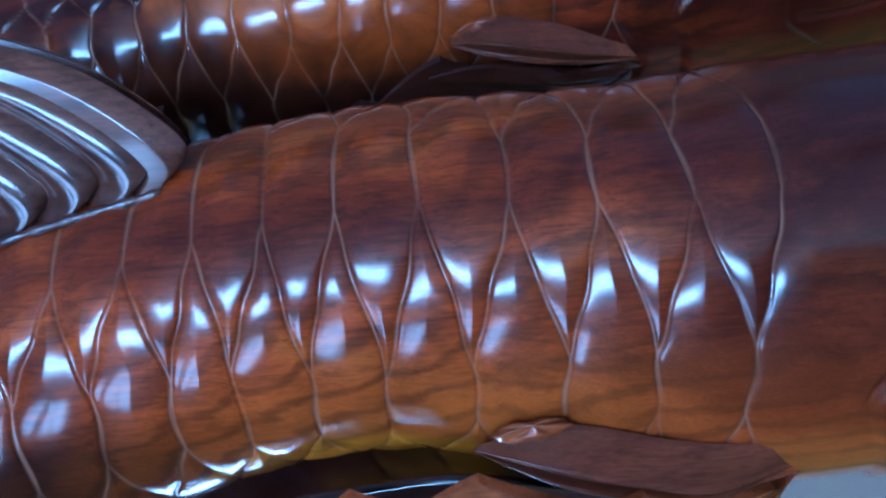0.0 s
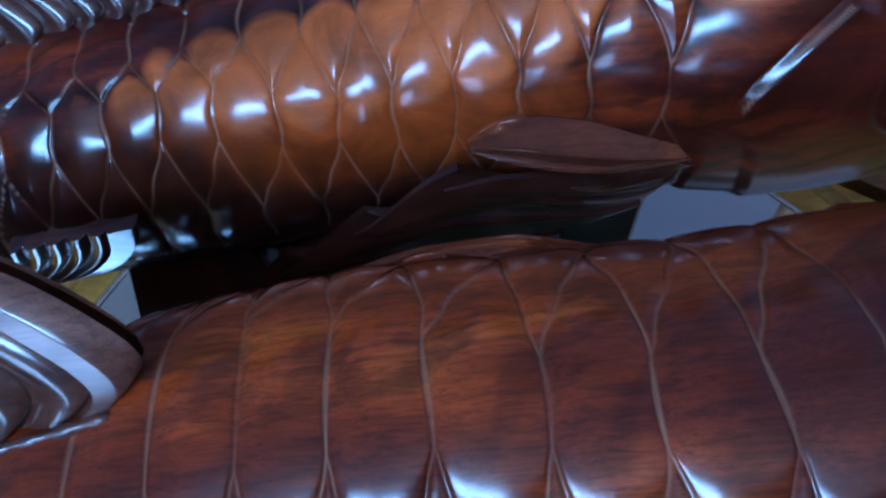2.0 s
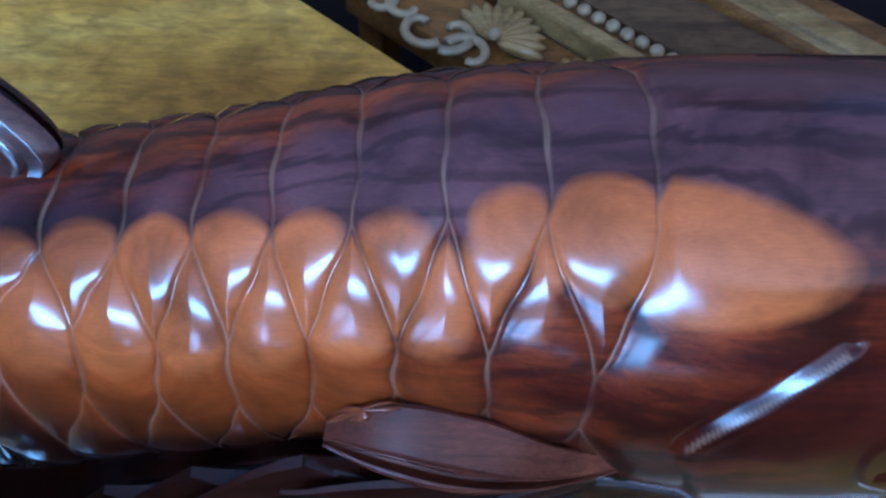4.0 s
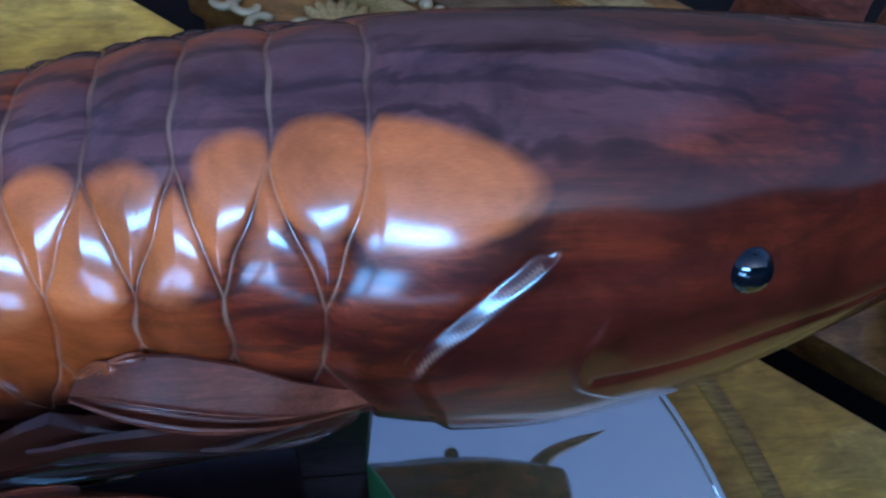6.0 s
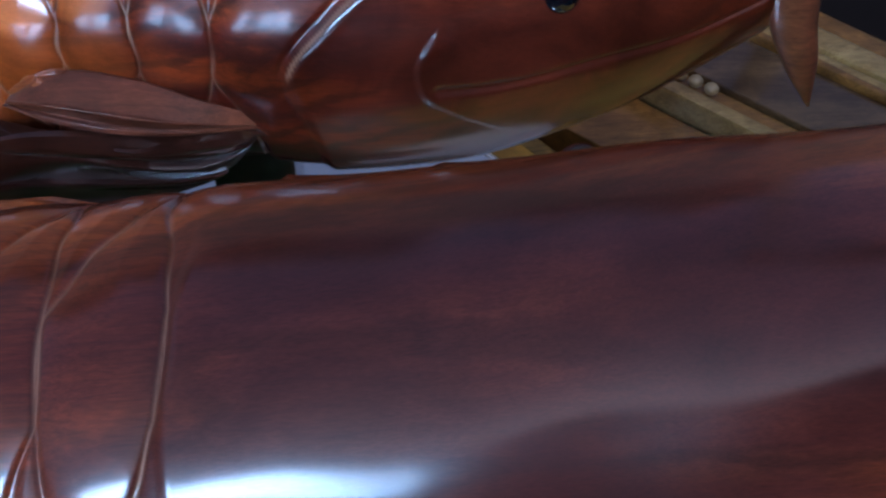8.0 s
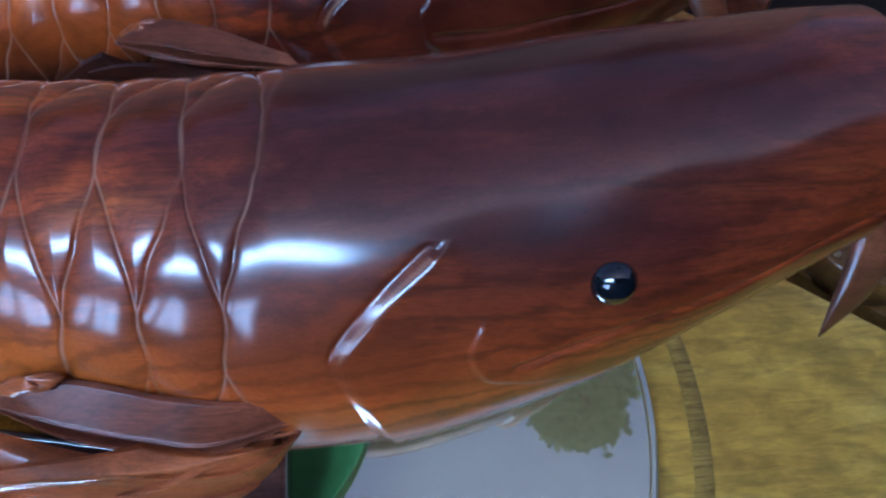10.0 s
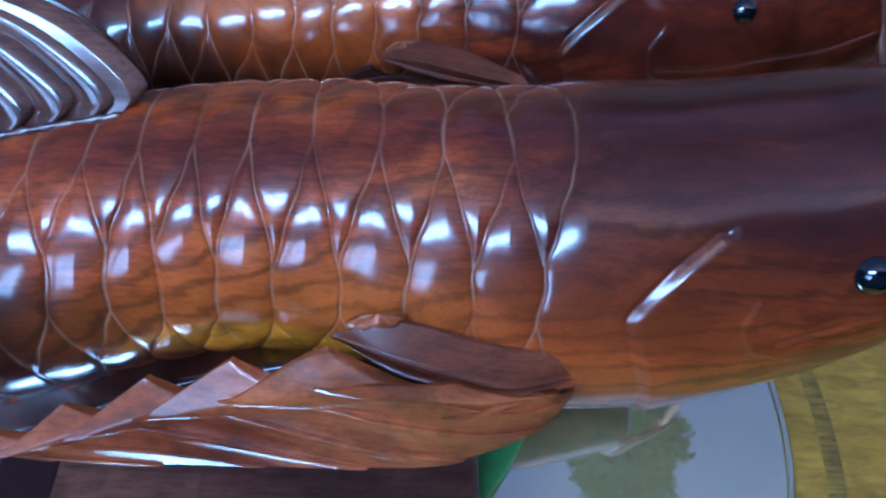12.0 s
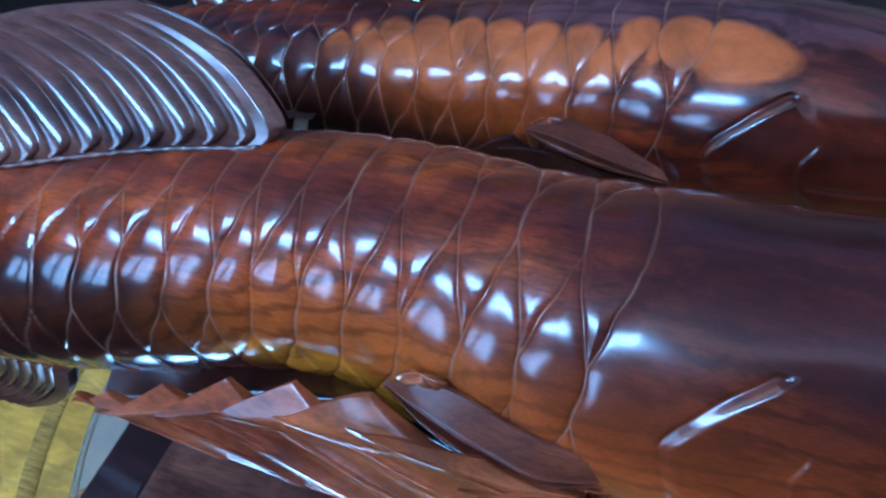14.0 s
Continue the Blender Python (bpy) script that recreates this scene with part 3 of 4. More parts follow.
def feather_fin(name, upper, lower, feathers, tooth, thick, mat, parent, label, slant=1.9, flip=None):
    """A carved fin of overlapping feathers, each with a step at its leading edge and a saw-tooth tip. upper and lower: edge points from root to tip."""
    fin = thing(name, "", "")
    fin.parent = parent
    tagged(fin, label=label)
    NU, NV = 22, 46
    bend = 1.5
    for i in range(int(feathers + slant) + 1):
        f = i + np.concatenate([np.linspace(0, 0.07, 5), np.linspace(0.1, 1.18, NU - 5)])
        f = np.clip(f, 0.02, feathers + slant - 0.02)
        if f[-1] - f[0] < 0.2:
            continue
        top = np.clip((f - feathers) / slant, 0, 1) ** (1 / bend)
        low = np.clip(f / slant, 0, 1) ** (1 / bend)
        v = np.linspace(0, 1, NV) ** 1.2
        V = top[:, None] + (low - top)[:, None] * v
        S = np.clip((f[:, None] - slant * V ** bend) / feathers, 0, 1)
        Up, Lo = edge_curve(upper, S.ravel()).reshape(*S.shape, 3), edge_curve(lower, S.ravel()).reshape(*S.shape, 3)
        P = Up + (Lo - Up) * V[..., None]
        s = np.linspace(0, 1, 200)
        across, nrm = frame_of(edge_curve(upper, s), edge_curve(lower, s))
        k = np.clip((S * 199).astype(int), 0, 199)
        u = np.clip(f - i, 0, 1.18)[:, None]
        grow = smoothstep(S * 6) * (0.35 + 0.65 * smoothstep((1 - S) * 4))
        P = P + np.array((0.15, -0.93, -0.12)) * (tooth * np.minimum(u, 1) * np.clip(1 - V * 2.2, 0, 1) * grow)[..., None]
        lift = (0.0075 * (1 - u) * (0.35 + 0.65 * (1 - V)) + 0.0006 * np.exp(-((u - 0.16) / 0.12) ** 2) * V ** 0.5) * (0.35 + 0.65 * grow) + 0.006 * np.sin(np.pi * V)
        lift = lift - 0.0058 * np.clip((0.34 - 0.22 * u - V) / 0.30, 0, 1) * grow
        lift = lift - 0.0008 * np.exp(-u / 0.012)
        ends = np.clip(S * 30, 0, 1) * np.clip((1 - S) * 30, 0, 1)
        front = P + nrm[k] * (lift * ends + 0.0005)[..., None]
        back = P - nrm[k] * (thick * 0.6 * np.sqrt(ends))[..., None]
        mid = (front[:1] + back[:1]) / 2, (front[-1:] + back[-1:]) / 2
        front = np.concatenate([mid[0], front, mid[1]])
        back = np.concatenate([mid[0], back, mid[1]])
        ob = sheet("feather", front, back, flip, mat, fin, "")
        ob.data.set_sharp_from_angle(angle=radians(38))
    return fin


def shoulder_leaf(upper, lower, parent, flip=None):
    """The smooth lens-shaped plate at the root of a pectoral fin: a flat face, a sunk groove under it and a narrow ledge."""
    NS, NV = 160, 90
    s, v = np.linspace(0, 1, NS), np.linspace(0, 1, NV)
    Up, Lo = edge_curve(upper, s), edge_curve(lower, s)
    Lo = Lo + (Lo - Up) * 0.14
    across, nrm = frame_of(Up, Lo)
    S, V = np.meshgrid(s, v, indexing="ij")
    P = Up[:, None] * (1 - V[..., None]) + Lo[:, None] * V[..., None]
    ends = np.sqrt(np.clip(np.sin(np.pi * np.clip(S, 0.001, 0.999)), 0, 1))
    plate = 0.0028 * smoothstep(V / 0.05) * (1 - smoothstep((V - 0.74) / 0.035)) * (1 - 0.25 * V) + 0.0012 * np.exp(-((V - 0.72) / 0.03) ** 2)
    groove = -0.0075 * smoothstep((V - 0.74) / 0.035) * (1 - smoothstep((V - 0.87) / 0.035))
    ledge = 0.002 * smoothstep((V - 0.87) / 0.035) * (1 - smoothstep((V - 0.95) / 0.05))
    front = P + nrm[:, None] * ((plate + groove + ledge) * ends)[..., None]
    back = P - nrm[:, None] * (0.014 * ends * np.sin(np.pi * np.clip(V, 0.02, 0.98)))[..., None]
    ob = sheet("shoulder_leaf", front, back, flip, leaf_wood, parent, "smooth lens-shaped plate at the fin root")
    ob.data.set_sharp_from_angle(angle=radians(50))
    return ob


def ribbed_fin(name, base, rise, pitch, thick, mat, parent, label, depth=0.007, heights=(1.0, 1.0, 0.8), axis=1, crest=0.5):
    """A thick fin whose carved ribs all run parallel to its curved front edge. base: points from front to back; rise: offsets of the front edge from its foot up."""
    NS, NV = 420, 80
    s, v = np.linspace(0, 1, NS), np.linspace(0, 1, NV)
    Bp = edge_curve(base, s)
    Rv = edge_curve([(0, 0, 0), *rise], v)
    hs = np.interp(s, np.linspace(0, 1, len(heights)), heights)
    S, V = np.meshgrid(s, v, indexing="ij")
    P = Bp[:, None] + Rv[None] * hs[:, None, None]
    length = np.linalg.norm(np.diff(Bp, axis=0), axis=1).sum()
    f = (S * length - 0.022) / pitch
    saw = f - np.floor(f)
    prof = np.abs(np.sin(np.pi * saw ** (0.69 / -math.log(crest)))) ** 0.9
    ridge = np.where(f < 0, 1.0, prof)
    fade = smoothstep((1 - V) / 0.1)
    w = thick * (1 - 0.35 * V) - depth * (1 - ridge) * fade
    w = np.maximum(w, 0.003) * np.sqrt(np.clip((1 - V) / 0.05, 0.03, 1)) * np.sqrt(np.clip(S / 0.03, 0.04, 1)) * np.sqrt(np.clip((1 - S) / 0.03, 0.04, 1))
    front, back = P.copy(), P.copy()
    front[..., axis] -= w
    back[..., axis] += w
    ob = sheet(name, front, back, None, mat, parent, label)
    ob.data.set_sharp_from_angle(angle=radians(32))
    return ob


SHAPE_B = Shape([(-0.70, -0.19, 1.14, 0.052), (-0.6, -0.175, 1.155, 0.075), (-0.5, -0.16, 1.17, 0.092), (-0.41, -0.148, 1.186, 0.103), (-0.324, -0.133, 1.204, 0.107), (-0.262, -0.122, 1.219, 0.107), (-0.199, -0.112, 1.234, 0.104), (-0.138, -0.107, 1.244, 0.102), (-0.076, -0.109, 1.248, 0.105),
                 (-0.013, -0.117, 1.245, 0.113), (0.049, -0.123, 1.243, 0.121), (0.112, -0.125, 1.249, 0.124), (0.174, -0.126, 1.258, 0.122), (0.235, -0.124, 1.273, 0.117), (0.298, -0.124, 1.299, 0.107), (0.36, -0.122, 1.325, 0.092), (0.41, -0.118, 1.345, 0.08), (0.475, -0.112, 1.362, 0.066)])
SHAPE_A = Shape([(-0.72, 0.205, 1.085, 0.05), (-0.6, 0.206, 1.104, 0.072), (-0.48, 0.207, 1.125, 0.088), (-0.36, 0.208, 1.146, 0.099), (-0.252, 0.21, 1.163, 0.104), (-0.187, 0.212, 1.174, 0.104), (-0.122, 0.215, 1.186, 0.104), (-0.058, 0.22, 1.2, 0.105), (0.007, 0.221, 1.213, 0.109),
                 (0.072, 0.215, 1.222, 0.113), (0.137, 0.206, 1.229, 0.119), (0.202, 0.204, 1.231, 0.122), (0.266, 0.208, 1.232, 0.119), (0.331, 0.213, 1.238, 0.109), (0.396, 0.218, 1.248, 0.094), (0.45, 0.222, 1.262, 0.078), (0.505, 0.226, 1.276, 0.060)])


def barbel(pts, parent, mirror=None):
    """A thick pointed feeler that hangs from the tip of the snout."""
    if mirror is not None:
        pts = [(x, 2 * mirror - y, z) for x, y, z in pts]
    bm = bmesh.new()
    P = edge_curve(pts, np.linspace(0, 1, 24))
    sweep(bm, [tuple(p) for p in P], [float(q) for q in np.interp(np.linspace(0, 1, 24), (0, 0.2, 0.45, 0.75, 1), (0.018, 0.022, 0.0185, 0.012, 0.001))], 16, 0.6, (0, 1, 0))
    return part("barbel", bm, leaf_wood, parent)


def carved_fish(name, shape, x_tail, x_snout, tips, gill, cheek, mouth, eye, mat, label, pillow, groove, fin_at, dorsal_base, pelvic_at, reach, far_drop=(0.0, 0.0, 0.35, 0.02), tuck=0.0, low=(), bands=(), leaf=None):
    f = thing(name, label, "wood carving", group="pair of carved fish", at=(0, 0, 0))
    carved_body(shape, x_tail, x_snout, tips, gill, cheek, mouth, pillow, groove, low, bands, "body", mat, f, "lacquered body with carved scales", 0.42 if tuck else 0.0)
    for sgn in (1, -1):
        eye_bead(shape, eye[0], eye[1] if sgn > 0 else -eye[1] - 16, 0.0138, f)
        barbel(reach, f, None if sgn > 0 else float(shape.at(x_snout)[0]))

    def across(P):
        Q = P[::-1].copy()
        Q[..., 1] = 2 * (shape.at(Q[..., 0])[0] + 0.003) - Q[..., 1]
        Q[..., 2] -= far_drop[1] + far_drop[2] * np.clip(far_drop[3] - Q[..., 0], 0, 1)
        Q[..., 0] += far_drop[0]
        return Q

    def moved(pts):
        return [(x + fin_at[0], y + fin_at[1] + 0.3 * fin_at[3] * min(0, x), z + fin_at[2] + fin_at[3] * min(0, x)) for x, y, z in pts]

    for fl in ((None,) if tuck else (None, across)):
        # the rear fin takes the darkened copy, its shaded underside is in the colour
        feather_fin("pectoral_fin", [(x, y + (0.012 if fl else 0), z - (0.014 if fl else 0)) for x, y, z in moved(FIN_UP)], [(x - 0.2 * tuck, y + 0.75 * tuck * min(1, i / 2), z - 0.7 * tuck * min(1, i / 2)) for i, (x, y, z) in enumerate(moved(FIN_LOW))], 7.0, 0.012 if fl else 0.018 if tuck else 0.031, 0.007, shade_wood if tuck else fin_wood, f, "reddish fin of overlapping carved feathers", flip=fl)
        shoulder_leaf(*(leaf or (moved(LEAF_UP), moved(LEAF_LOW))), f, fl)
        # added sheet: stands for the inner feathers and dark hollows behind the fin
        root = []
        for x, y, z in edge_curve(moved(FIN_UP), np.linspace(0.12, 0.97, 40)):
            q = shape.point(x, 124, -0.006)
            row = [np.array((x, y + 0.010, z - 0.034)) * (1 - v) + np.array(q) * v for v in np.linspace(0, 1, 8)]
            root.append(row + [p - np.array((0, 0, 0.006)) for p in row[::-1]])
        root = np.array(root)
        mesh_object("fin_gap_fill", grid_mesh("fin_gap_fill", fl(root) if fl else root, closed=True), shade_wood, f, "added dark sheet for the shaded gap between fin and belly")
        knob = np.array([moved([(-0.036 + 0.020 * math.cos(a) * c, -0.2285 - 0.005 * c * math.sin(a), 1.2885 + 0.004 * math.cos(a) * c + 0.005 * s_ + 0.002 * math.sin(5 * a) + 0.0012 * math.sin(9 * a + 3 * s_))]) for s_, c in ((-1, 0.02), (-0.5, 0.9), (0.2, 1), (0.7, 0.7), (1, 0.02)) for a in [2 * math.pi * i / 36 for i in range(36)]]).reshape(5, 36, 3)
        mesh_object("fin_knob", grid_mesh("fin_knob", fl(knob) if fl else knob, closed=True), fin_wood, f, "small shiny carved knob")
        ribbed_fin("pelvic_fin", [(pelvic_at[0] - 0.10 * q, (pelvic_at[1] if fl is None else 2 * float(shape.at(pelvic_at[0])[0]) - pelvic_at[1]), pelvic_at[2] - 0.02 * q) for q in (0, 0.5, 1)],
                   [(-0.01, 0, -0.03), (-0.035, 0, -0.055), (-0.075, 0, -0.07)] if tuck else [(-0.02, 0, -0.05), (-0.06, 0, -0.10), (-0.12, 0, -0.145)], 0.017, 0.009, dorsal_wood, f, "small ribbed fin under the belly", 0.005)
    ribbed_fin("dorsal_fin", dorsal_base, DORSAL_RISE, 0.030, 0.014, dorsal_wood, f, "thick ribbed purplish fin on the back", 0.0085, heights=(1.0, 1.0, 0.95, 0.8), crest=0.38)
    for side in (-1, 1):
        bm = bmesh.new()
        P = edge_curve([(x - 0.004, y + side * 0.0155, z + 0.0015) for x, y, z in dorsal_base], np.linspace(0, 1, 60))
        sweep(bm, [tuple(p) for p in P], [0.0026 + 0.0008 * math.sin(i * 2.1) for i in range(60)], 8)
        part("fin_seam", bm, dorsal_wood, f, "shiny raised seam along the foot of the back fin")
    ty, tz, _ = [float(q) for q in shape.at(x_tail)]
    ribbed_fin("tail_fin", [(x_tail + 0.05, ty, tz + 0.07), (x_tail + 0.06, ty, tz), (x_tail + 0.05, ty, tz - 0.10)], [(-0.05, 0, -0.02), (-0.10, 0, -0.05), (-0.16, 0, -0.09)], 0.026, 0.012, dorsal_wood, f, "ribbed tail fin", 0.006)
    return f


FIN_UP = [(0.100, -0.252, 1.250), (0.02, -0.258, 1.264), (-0.065, -0.250, 1.287), (-0.131, -0.2425, 1.256), (-0.193, -0.240, 1.224), (-0.257, -0.245, 1.189), (-0.312, -0.256, 1.164), (-0.343, -0.262, 1.156)]
FIN_LOW = [(0.112, -0.243, 1.255), (0.078, -0.274, 1.232), (0.015, -0.291, 1.210), (-0.065, -0.292, 1.200), (-0.15, -0.283, 1.178), (-0.245, -0.272, 1.148), (-0.345, -0.264, 1.152)]
LEAF_UP = [(0.113, -0.240, 1.267), (0.072, -0.2435, 1.281), (0.034, -0.2385, 1.284), (-0.019, -0.227, 1.288), (-0.062, -0.2285, 1.273)]
LEAF_LOW = [(0.111, -0.246, 1.261), (0.054, -0.2615, 1.258), (0.015, -0.256, 1.260), (-0.021, -0.2475, 1.264), (-0.064, -0.2305, 1.270)]
LEAF_A = ([(0.115, 0.098, 1.222), (0.072, 0.100, 1.240), (0.036, 0.110, 1.248), (-0.008, 0.1155, 1.252), (-0.043, 0.112, 1.236)],
          [(0.113, 0.094, 1.219), (0.062, 0.081, 1.233), (0.024, 0.080, 1.240), (-0.012, 0.087, 1.243), (-0.043, 0.098, 1.242)])
DORSAL_RISE = [(0.010, 0.008, 0.012), (-0.008, 0.021, 0.029), (-0.042, 0.037, 0.046), (-0.088, 0.049, 0.057), (-0.14, 0.056, 0.062)]
TIPS_B = (0.069, 0.026, -0.017, -0.061, -0.1055, -0.1445, -0.181, -0.214, -0.253, -0.292, -0.331, -0.37)
TIPS_A = (0.084, 0.036, -0.008, -0.051, -0.091, -0.129, -0.17, -0.212, -0.251, -0.29)
carved_fish("fish_carving", SHAPE_B, -0.70, 0.468, TIPS_B, [(0.178, 38.8), (0.153, 48.3), (0.130, 61), (0.133, 70), (0.147, 86), (0.16, 110), (0.165, 140)],
            [(0.204, 60), (0.2, 67), (0.21, 77), (0.227, 82)], [(0.228, 76), (0.262, 75.5), (0.297, 76.5), (0.333, 80), (0.38, 82), (0.44, 80)], (0.276, 58), fish_b_wood,
            "brown-red lacquered wooden fish with carved scales and a ribbed back fin", 0.0019, 0.0007, (0, 0, 0, 0),
            [(-0.212, -0.083, 1.334), (-0.29, -0.094, 1.320), (-0.37, -0.108, 1.300), (-0.45, -0.127, 1.279), (-0.53, -0.142, 1.252)], (-0.395, -0.22, 1.105), [(0.432, -0.148, 1.392), (0.460, -0.165, 1.366), (0.476, -0.174, 1.31), (0.488, -0.178, 1.25), (0.496, -0.178, 1.19)], (-0.018, 0.026, 0.3, 0.0), low=LOW_B, bands=BANDS_B)
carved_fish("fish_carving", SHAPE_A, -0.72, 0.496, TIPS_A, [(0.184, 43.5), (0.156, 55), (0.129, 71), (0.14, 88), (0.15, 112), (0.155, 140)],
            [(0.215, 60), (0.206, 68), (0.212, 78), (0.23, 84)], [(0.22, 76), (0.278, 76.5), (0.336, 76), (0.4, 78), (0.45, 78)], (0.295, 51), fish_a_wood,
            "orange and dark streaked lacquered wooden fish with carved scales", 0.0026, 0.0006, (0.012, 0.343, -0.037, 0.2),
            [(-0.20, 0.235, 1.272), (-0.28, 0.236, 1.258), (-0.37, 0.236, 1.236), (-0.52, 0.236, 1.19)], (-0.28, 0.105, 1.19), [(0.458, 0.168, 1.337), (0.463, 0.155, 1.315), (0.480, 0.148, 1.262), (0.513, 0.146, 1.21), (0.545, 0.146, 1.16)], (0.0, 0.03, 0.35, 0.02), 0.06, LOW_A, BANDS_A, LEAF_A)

# ---------------------------------------------------------------- stands
front_stand = thing("fish_stand", "dark brown wooden stand with a thick plank under the front fish", "stand", group="pair of fish stands")
bm = bmesh.new()
box(bm, -0.405, -0.31, 0.89, -0.345, -0.06, 0.945, 0.004)
part("plank_end", bm, stand_wood, front_stand, smooth=False)
bm = bmesh.new()
box(bm, -0.3448, -0.31, 0.885, 0.076, -0.06, 0.95, 0.006)
part("plank", bm, dorsal_wood, front_stand, "glossy purplish brown plank", smooth=False)
for x0, x1 in ((-0.30, -0.22), (0.0, 0.07)):
    one_box("leg", x0, -0.19, DISC, x1, -0.08, 0.886, stand_wood, front_stand, bevel=0.004)
    one_box("post", x0, -0.165, 0.948, x1, -0.085, 1.15, stand_wood, front_stand, bevel=0.004)
rear_stand = thing("fish_stand", "blackish wooden post stand under the rear fish", "stand", group="pair of fish stands")
for x0, x1 in ((-0.30, -0.22), (0.05, 0.121)):
    one_box("post", x0, 0.16, DISC + 0.03, x1, 0.27, 1.125, stand_wood, rear_stand, bevel=0.004)
one_box("base_board", -0.36, 0.12, DISC + 0.024, 0.121, 0.30, DISC + 0.03, stand_wood, rear_stand)

# ---------------------------------------------------------------- trees outside
leaf_green = plain("tree leaves", (0.05, 0.09, 0.025), 0.6, 8.0, 0.4)
bark = plain("tree bark", (0.09, 0.065, 0.045), 0.9, 12.0, 0.3)


def tree(x, y, height, spread, seed, label, low=0.45):
    rng = random.Random(seed)
    t = thing("tree", label, "tree", group="trees outside", at=(x, y, -0.125))
    bm = bmesh.new()
    sweep(bm, [(0, 0, 0), (0.1, 0.05, height * 0.3), (0.0, -0.1, height * 0.6), (0.1, 0.0, height * 0.9)], [0.22, 0.17, 0.12, 0.03], 10)
    tips = []
    for i in range(9):
        a, up = rng.uniform(0, 6.28), rng.uniform(low, max(0.8, low + 0.12)) * height
        r = spread * rng.uniform(0.5, 0.95)
        end = Vector((r * math.cos(a), r * math.sin(a), up + rng.uniform(0.3, 1.3)))
        sweep(bm, [(0, 0, up - 0.3), Vector((0, 0, up)).lerp(end, 0.5) + Vector((0, 0, 0.25)), end], [0.07, 0.05, 0.015], 7)
        tips.append(end)
    tips.append(Vector((0, 0, height)))
    part("trunk", bm, bark, t)
    pts = []
    for c in tips:
        for _ in range(650):
            d = Vector((rng.gauss(0, 0.5), rng.gauss(0, 0.5), rng.gauss(0, 0.38)))
            pts.append((c + d * (0.22 + 0.42 * spread), rng.uniform(0.08, 0.17), rng.uniform(0, 6.28), rng.uniform(-1, 1)))
    V, F = [], []
    for p, s, a, b in pts:
        u = Vector((math.cos(a), math.sin(a), b)).normalized() * s
        w = Vector((-math.sin(a), math.cos(a), -b * 0.5)).normalized() * s * 0.5
        k = len(V)
        V += [p - u, p + w, p + u, p - w]
        F.append((k, k + 1, k + 2, k + 3))
    me = bpy.data.meshes.new("crown")
    me.from_pydata(V, [], F)
    mesh_object("crown", me, leaf_green, t, smooth=False)


tree(2.5, 5.8, 14.0, 0.22, 1, "tall bare-stemmed tree with a small leafy crown", 0.86)
tree(4.5, 4.9, 13.4, 0.4, 2, "tall bare-stemmed tree with a small leafy crown", 0.84)
tree(-1.6, 9.0, 5.6, 1.8, 3, "low leafy tree outside the open side")
tree(1.4, 8.6, 6.4, 1.7, 4, "low leafy tree outside the open side")
tree(-5.2, 7.6, 6.0, 1.8, 5, "low leafy tree outside the open side")

# ---------------------------------------------------------------- carved bench beside the table
gilt_wood = lacquered_wood("gilded brown wood", ((0.3, (0.28, 0.16, 0.045)), (0.7, (0.50, 0.33, 0.12))), dark=(0.05, 0.025, 0.01), dark_amount=0.4, coat=0.8, coat_rough=0.15)
bench = thing("carved_bench", "long carved brown wooden bench with beads and scrolls beside the table", "bench")
SEAT = 0.52
seat_wood = lacquered_wood("polished seat wood", ((0.3, (0.07, 0.035, 0.013)), (0.7, (0.17, 0.095, 0.038))), dark=(0.04, 0.02, 0.01), dark_amount=0.5, coat=1.0, coat_rough=0.06)


def bench_box(name, x0, y0, z0, x1, y1, z1, mat, bevel=0.004, label=""):
    return one_box(name, x0, y0, z0, x1, y1, z1, mat, bench, label, bevel, edge_turn)


bench_box("front_rail", -0.9, 0.90, SEAT - 0.12, 0.98, 1.05, SEAT - 0.04, chair_wood)
bench_box("front_moulding", -0.62, 1.055, SEAT - 0.05, 0.98, 1.088, SEAT + 0.014, gilt_wood, 0.01, "lighter gilded moulding")
bench_box("rail_base", -0.9, 1.09, SEAT - 0.06, 0.98, 1.14, SEAT - 0.012, chair_wood, 0.004)
bench_box("seat_plank", -0.9, 1.144, SEAT - 0.03, 0.98, 1.296, SEAT, seat_wood, label="glossy polished seat plank")
bench_box("inner_moulding", -0.9, 1.30, SEAT - 0.03, 0.98, 1.318, SEAT + 0.016, chair_wood, 0.006)
bench_box("inner_moulding", -0.9, 1.32, SEAT - 0.03, 0.98, 1.346, SEAT + 0.008, gilt_wood, 0.008)
bench_box("back_rail", -0.9, 1.35, SEAT - 0.05, 0.98, 1.412, SEAT + 0.014, gilt_wood, 0.012)
bench_box("back_rail", -0.9, 1.416, SEAT - 0.06, 0.98, 1.47, SEAT + 0.004, chair_wood, 0.008)
for x in (-0.86, 0.94):
    for y in (0.96, 1.42):
        bench_box("leg", x - 0.035, y - 0.035, 0.0, x + 0.035, y + 0.035, SEAT - 0.1, chair_wood, 0.01)
bead_me = None
for i in range(28):
    m = edge_turn @ pose(-0.62 + i * 0.0335, 1.118, SEAT + 0.004)
    if bead_me is None:
        bm = bmesh.new()
        bmesh.ops.create_uvsphere(bm, u_segments=14, v_segments=8, radius=0.0145, matrix=Matrix.Diagonal((1, 1, 0.8, 1)))
        ob = part("bead", bm, pewter, bench)
        bead_me = ob.data
    else:
        ob = new("bead", bead_me)
        ob.parent = bench
    ob.matrix_local = m


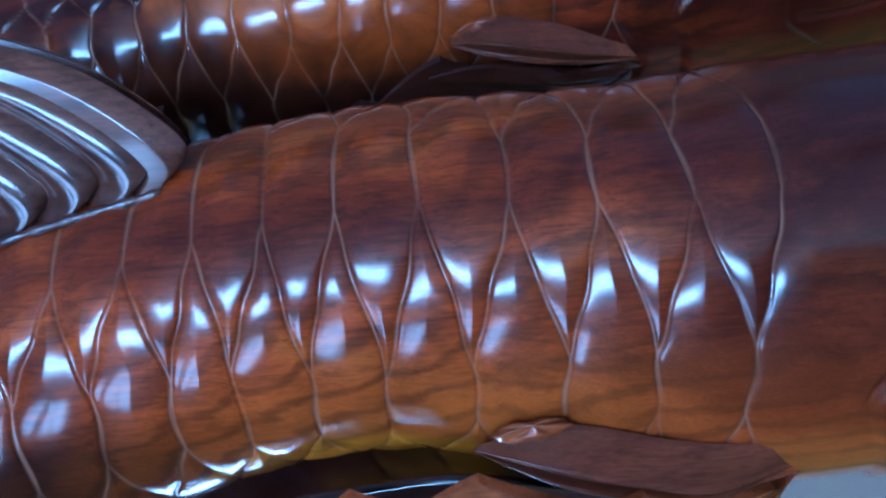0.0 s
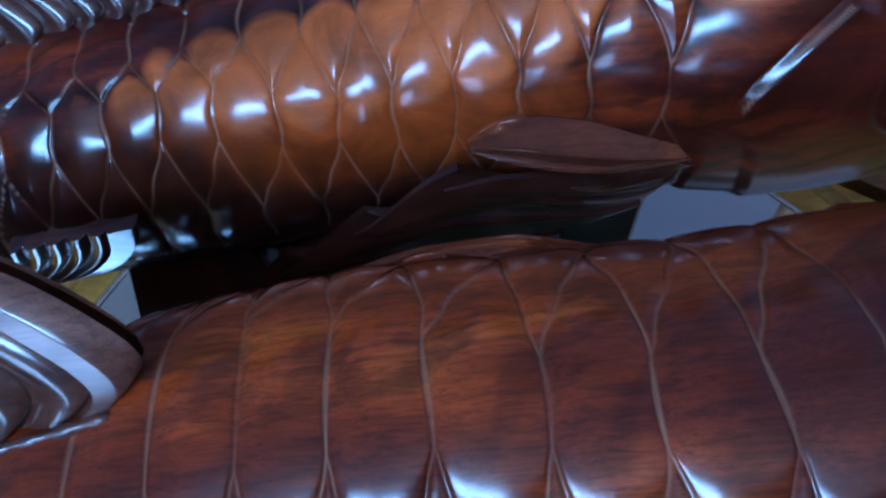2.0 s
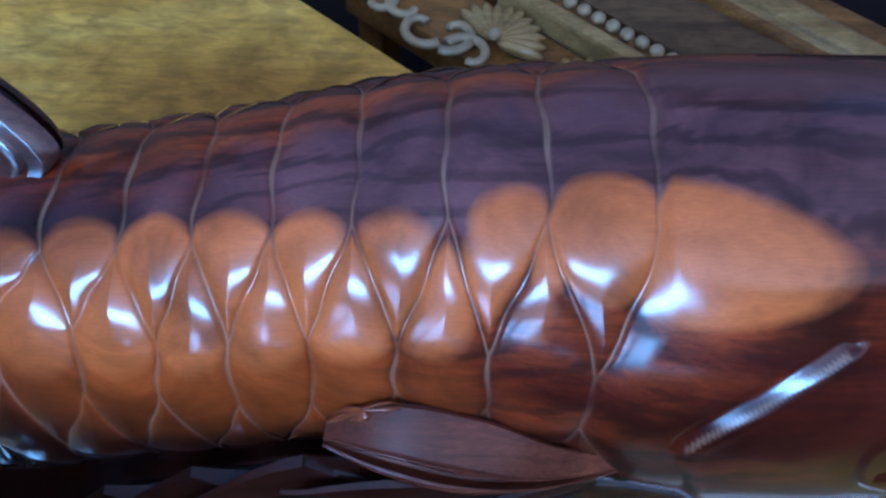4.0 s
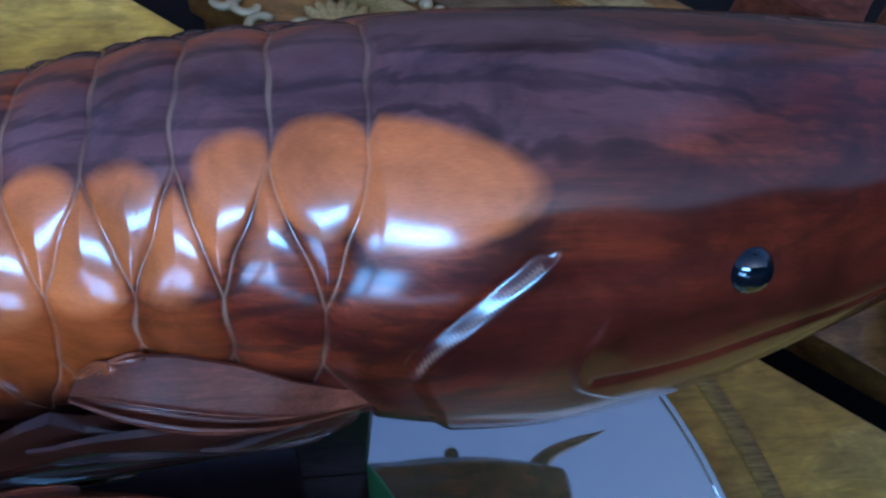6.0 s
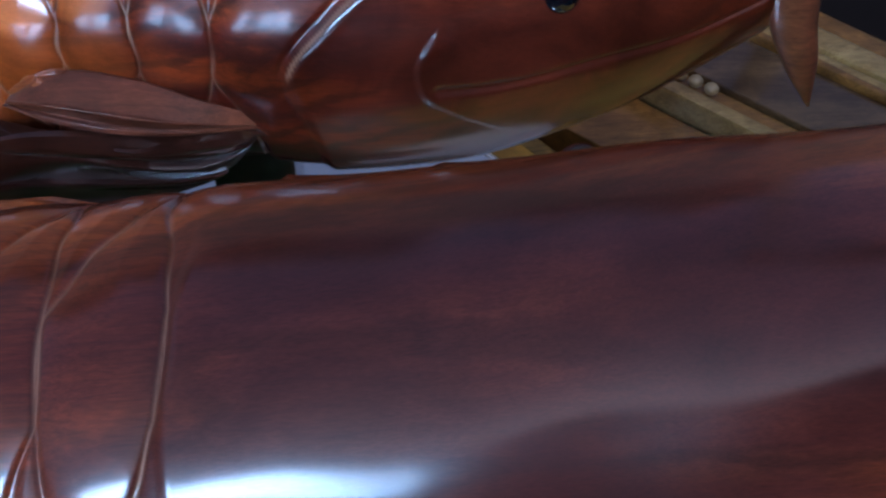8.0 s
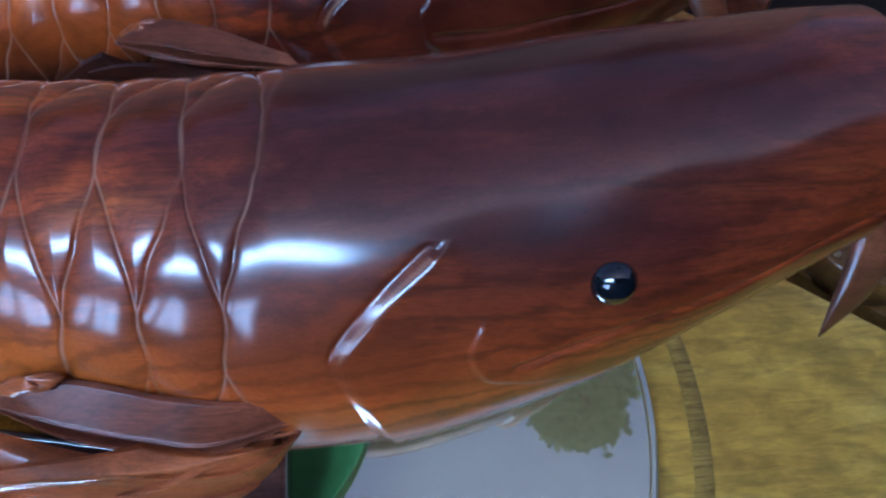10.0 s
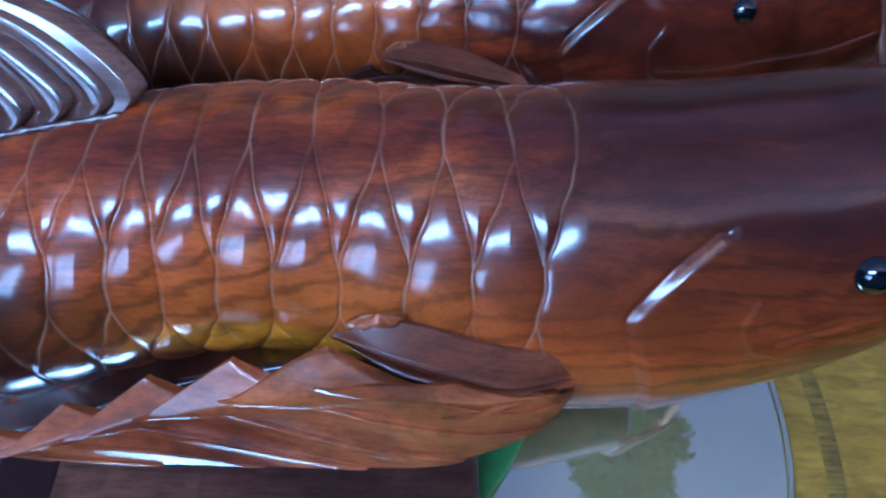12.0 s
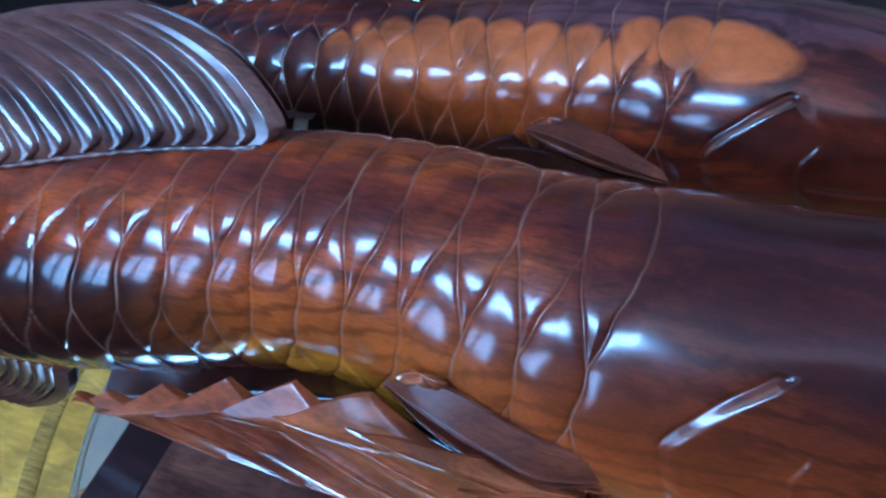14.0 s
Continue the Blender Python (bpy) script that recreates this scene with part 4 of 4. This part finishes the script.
def scroll(cx, cy, size, turn, hand):
    """A carved S-scroll lying along the front of the bench."""
    bm = bmesh.new()
    pts = []
    for q in range(26):
        a = q / 25 * 4.4
        r = size * (1 - 0.16 * a)
        pts.append((cx + hand * r * math.cos(a + turn), cy + r * math.sin(a + turn), SEAT - 0.02))
    sweep(bm, [(edge_turn @ Vector(p)) for p in pts], [0.011 - 0.0001 * i for i in range(26)], 10, 0.8)
    part("scroll", bm, pewter, bench, "carved openwork scroll")


for i in range(5):
    scroll(-0.80 + 0.058 * i, 0.895 + 0.026 * (i % 2), 0.052, 0.6 + 1.4 * i, 1 if i % 2 else -1)


def fan(cx, cy, size, n):
    """A carved shell of radiating ribs with a small boss."""
    shell = thing("shell_carving", "", "")
    shell.parent = bench
    for i in range(n):
        a = math.pi * (0.08 + 0.84 * i / (n - 1))
        bm = bmesh.new()
        bmesh.ops.create_uvsphere(bm, u_segments=12, v_segments=8, radius=1, matrix=edge_turn @ pose(cx, cy, SEAT - 0.015, 0, 0, math.degrees(a)) @ Matrix.Translation((size * 0.55, 0, 0)) @ Matrix.Diagonal((size * 0.5, size * 0.13, 0.014, 1)))
        part("shell_rib", bm, gilt_wood, shell)
    bm = bmesh.new()
    bmesh.ops.create_uvsphere(bm, u_segments=12, v_segments=8, radius=0.012, matrix=edge_turn @ Matrix.Translation((cx, cy, SEAT + 0.004)))
    part("boss", bm, pewter, shell)


for cx in (-0.55, -0.33):
    fan(cx, 0.95, 0.10, 11)
# round carved corner with a beaded rim
bm = bmesh.new()
lathe(bm, [(0, 0.012), (0.075, 0.012), (0.085, 0.02), (0.092, 0.012), (0.112, 0.010), (0.124, 0.02), (0.132, 0.014), (0.136, -0.02), (0.13, -0.06), (0, -0.06)], 48, edge_turn @ pose(0.72, 1.02, SEAT + 0.012))
part("corner_rosette", bm, chair_wood, bench, "round carved corner with a moulded rim")
for i in range(22):
    a = 2 * math.pi * i / 22
    ob = new("bead", bead_me)
    ob.parent = bench
    ob.matrix_local = edge_turn @ pose(0.72 + 0.102 * math.cos(a), 1.02 + 0.102 * math.sin(a), SEAT + 0.024) @ Matrix.Scale(0.55, 4)

# small block stool behind the bench
stool = thing("wooden_stool", "reddish brown polished wooden stool behind the bench", "stool")
one_box("seat", 0.07, 1.60, 0.44, 0.33, 1.86, 0.55, leaf_wood, stool, bevel=0.012, m=edge_turn)
for sx in (0.09, 0.28):
    for sy in (1.62, 1.81):
        one_box("leg", sx, sy, 0.0, sx + 0.035, sy + 0.035, 0.441, chair_wood, stool, bevel=0.004, m=edge_turn)
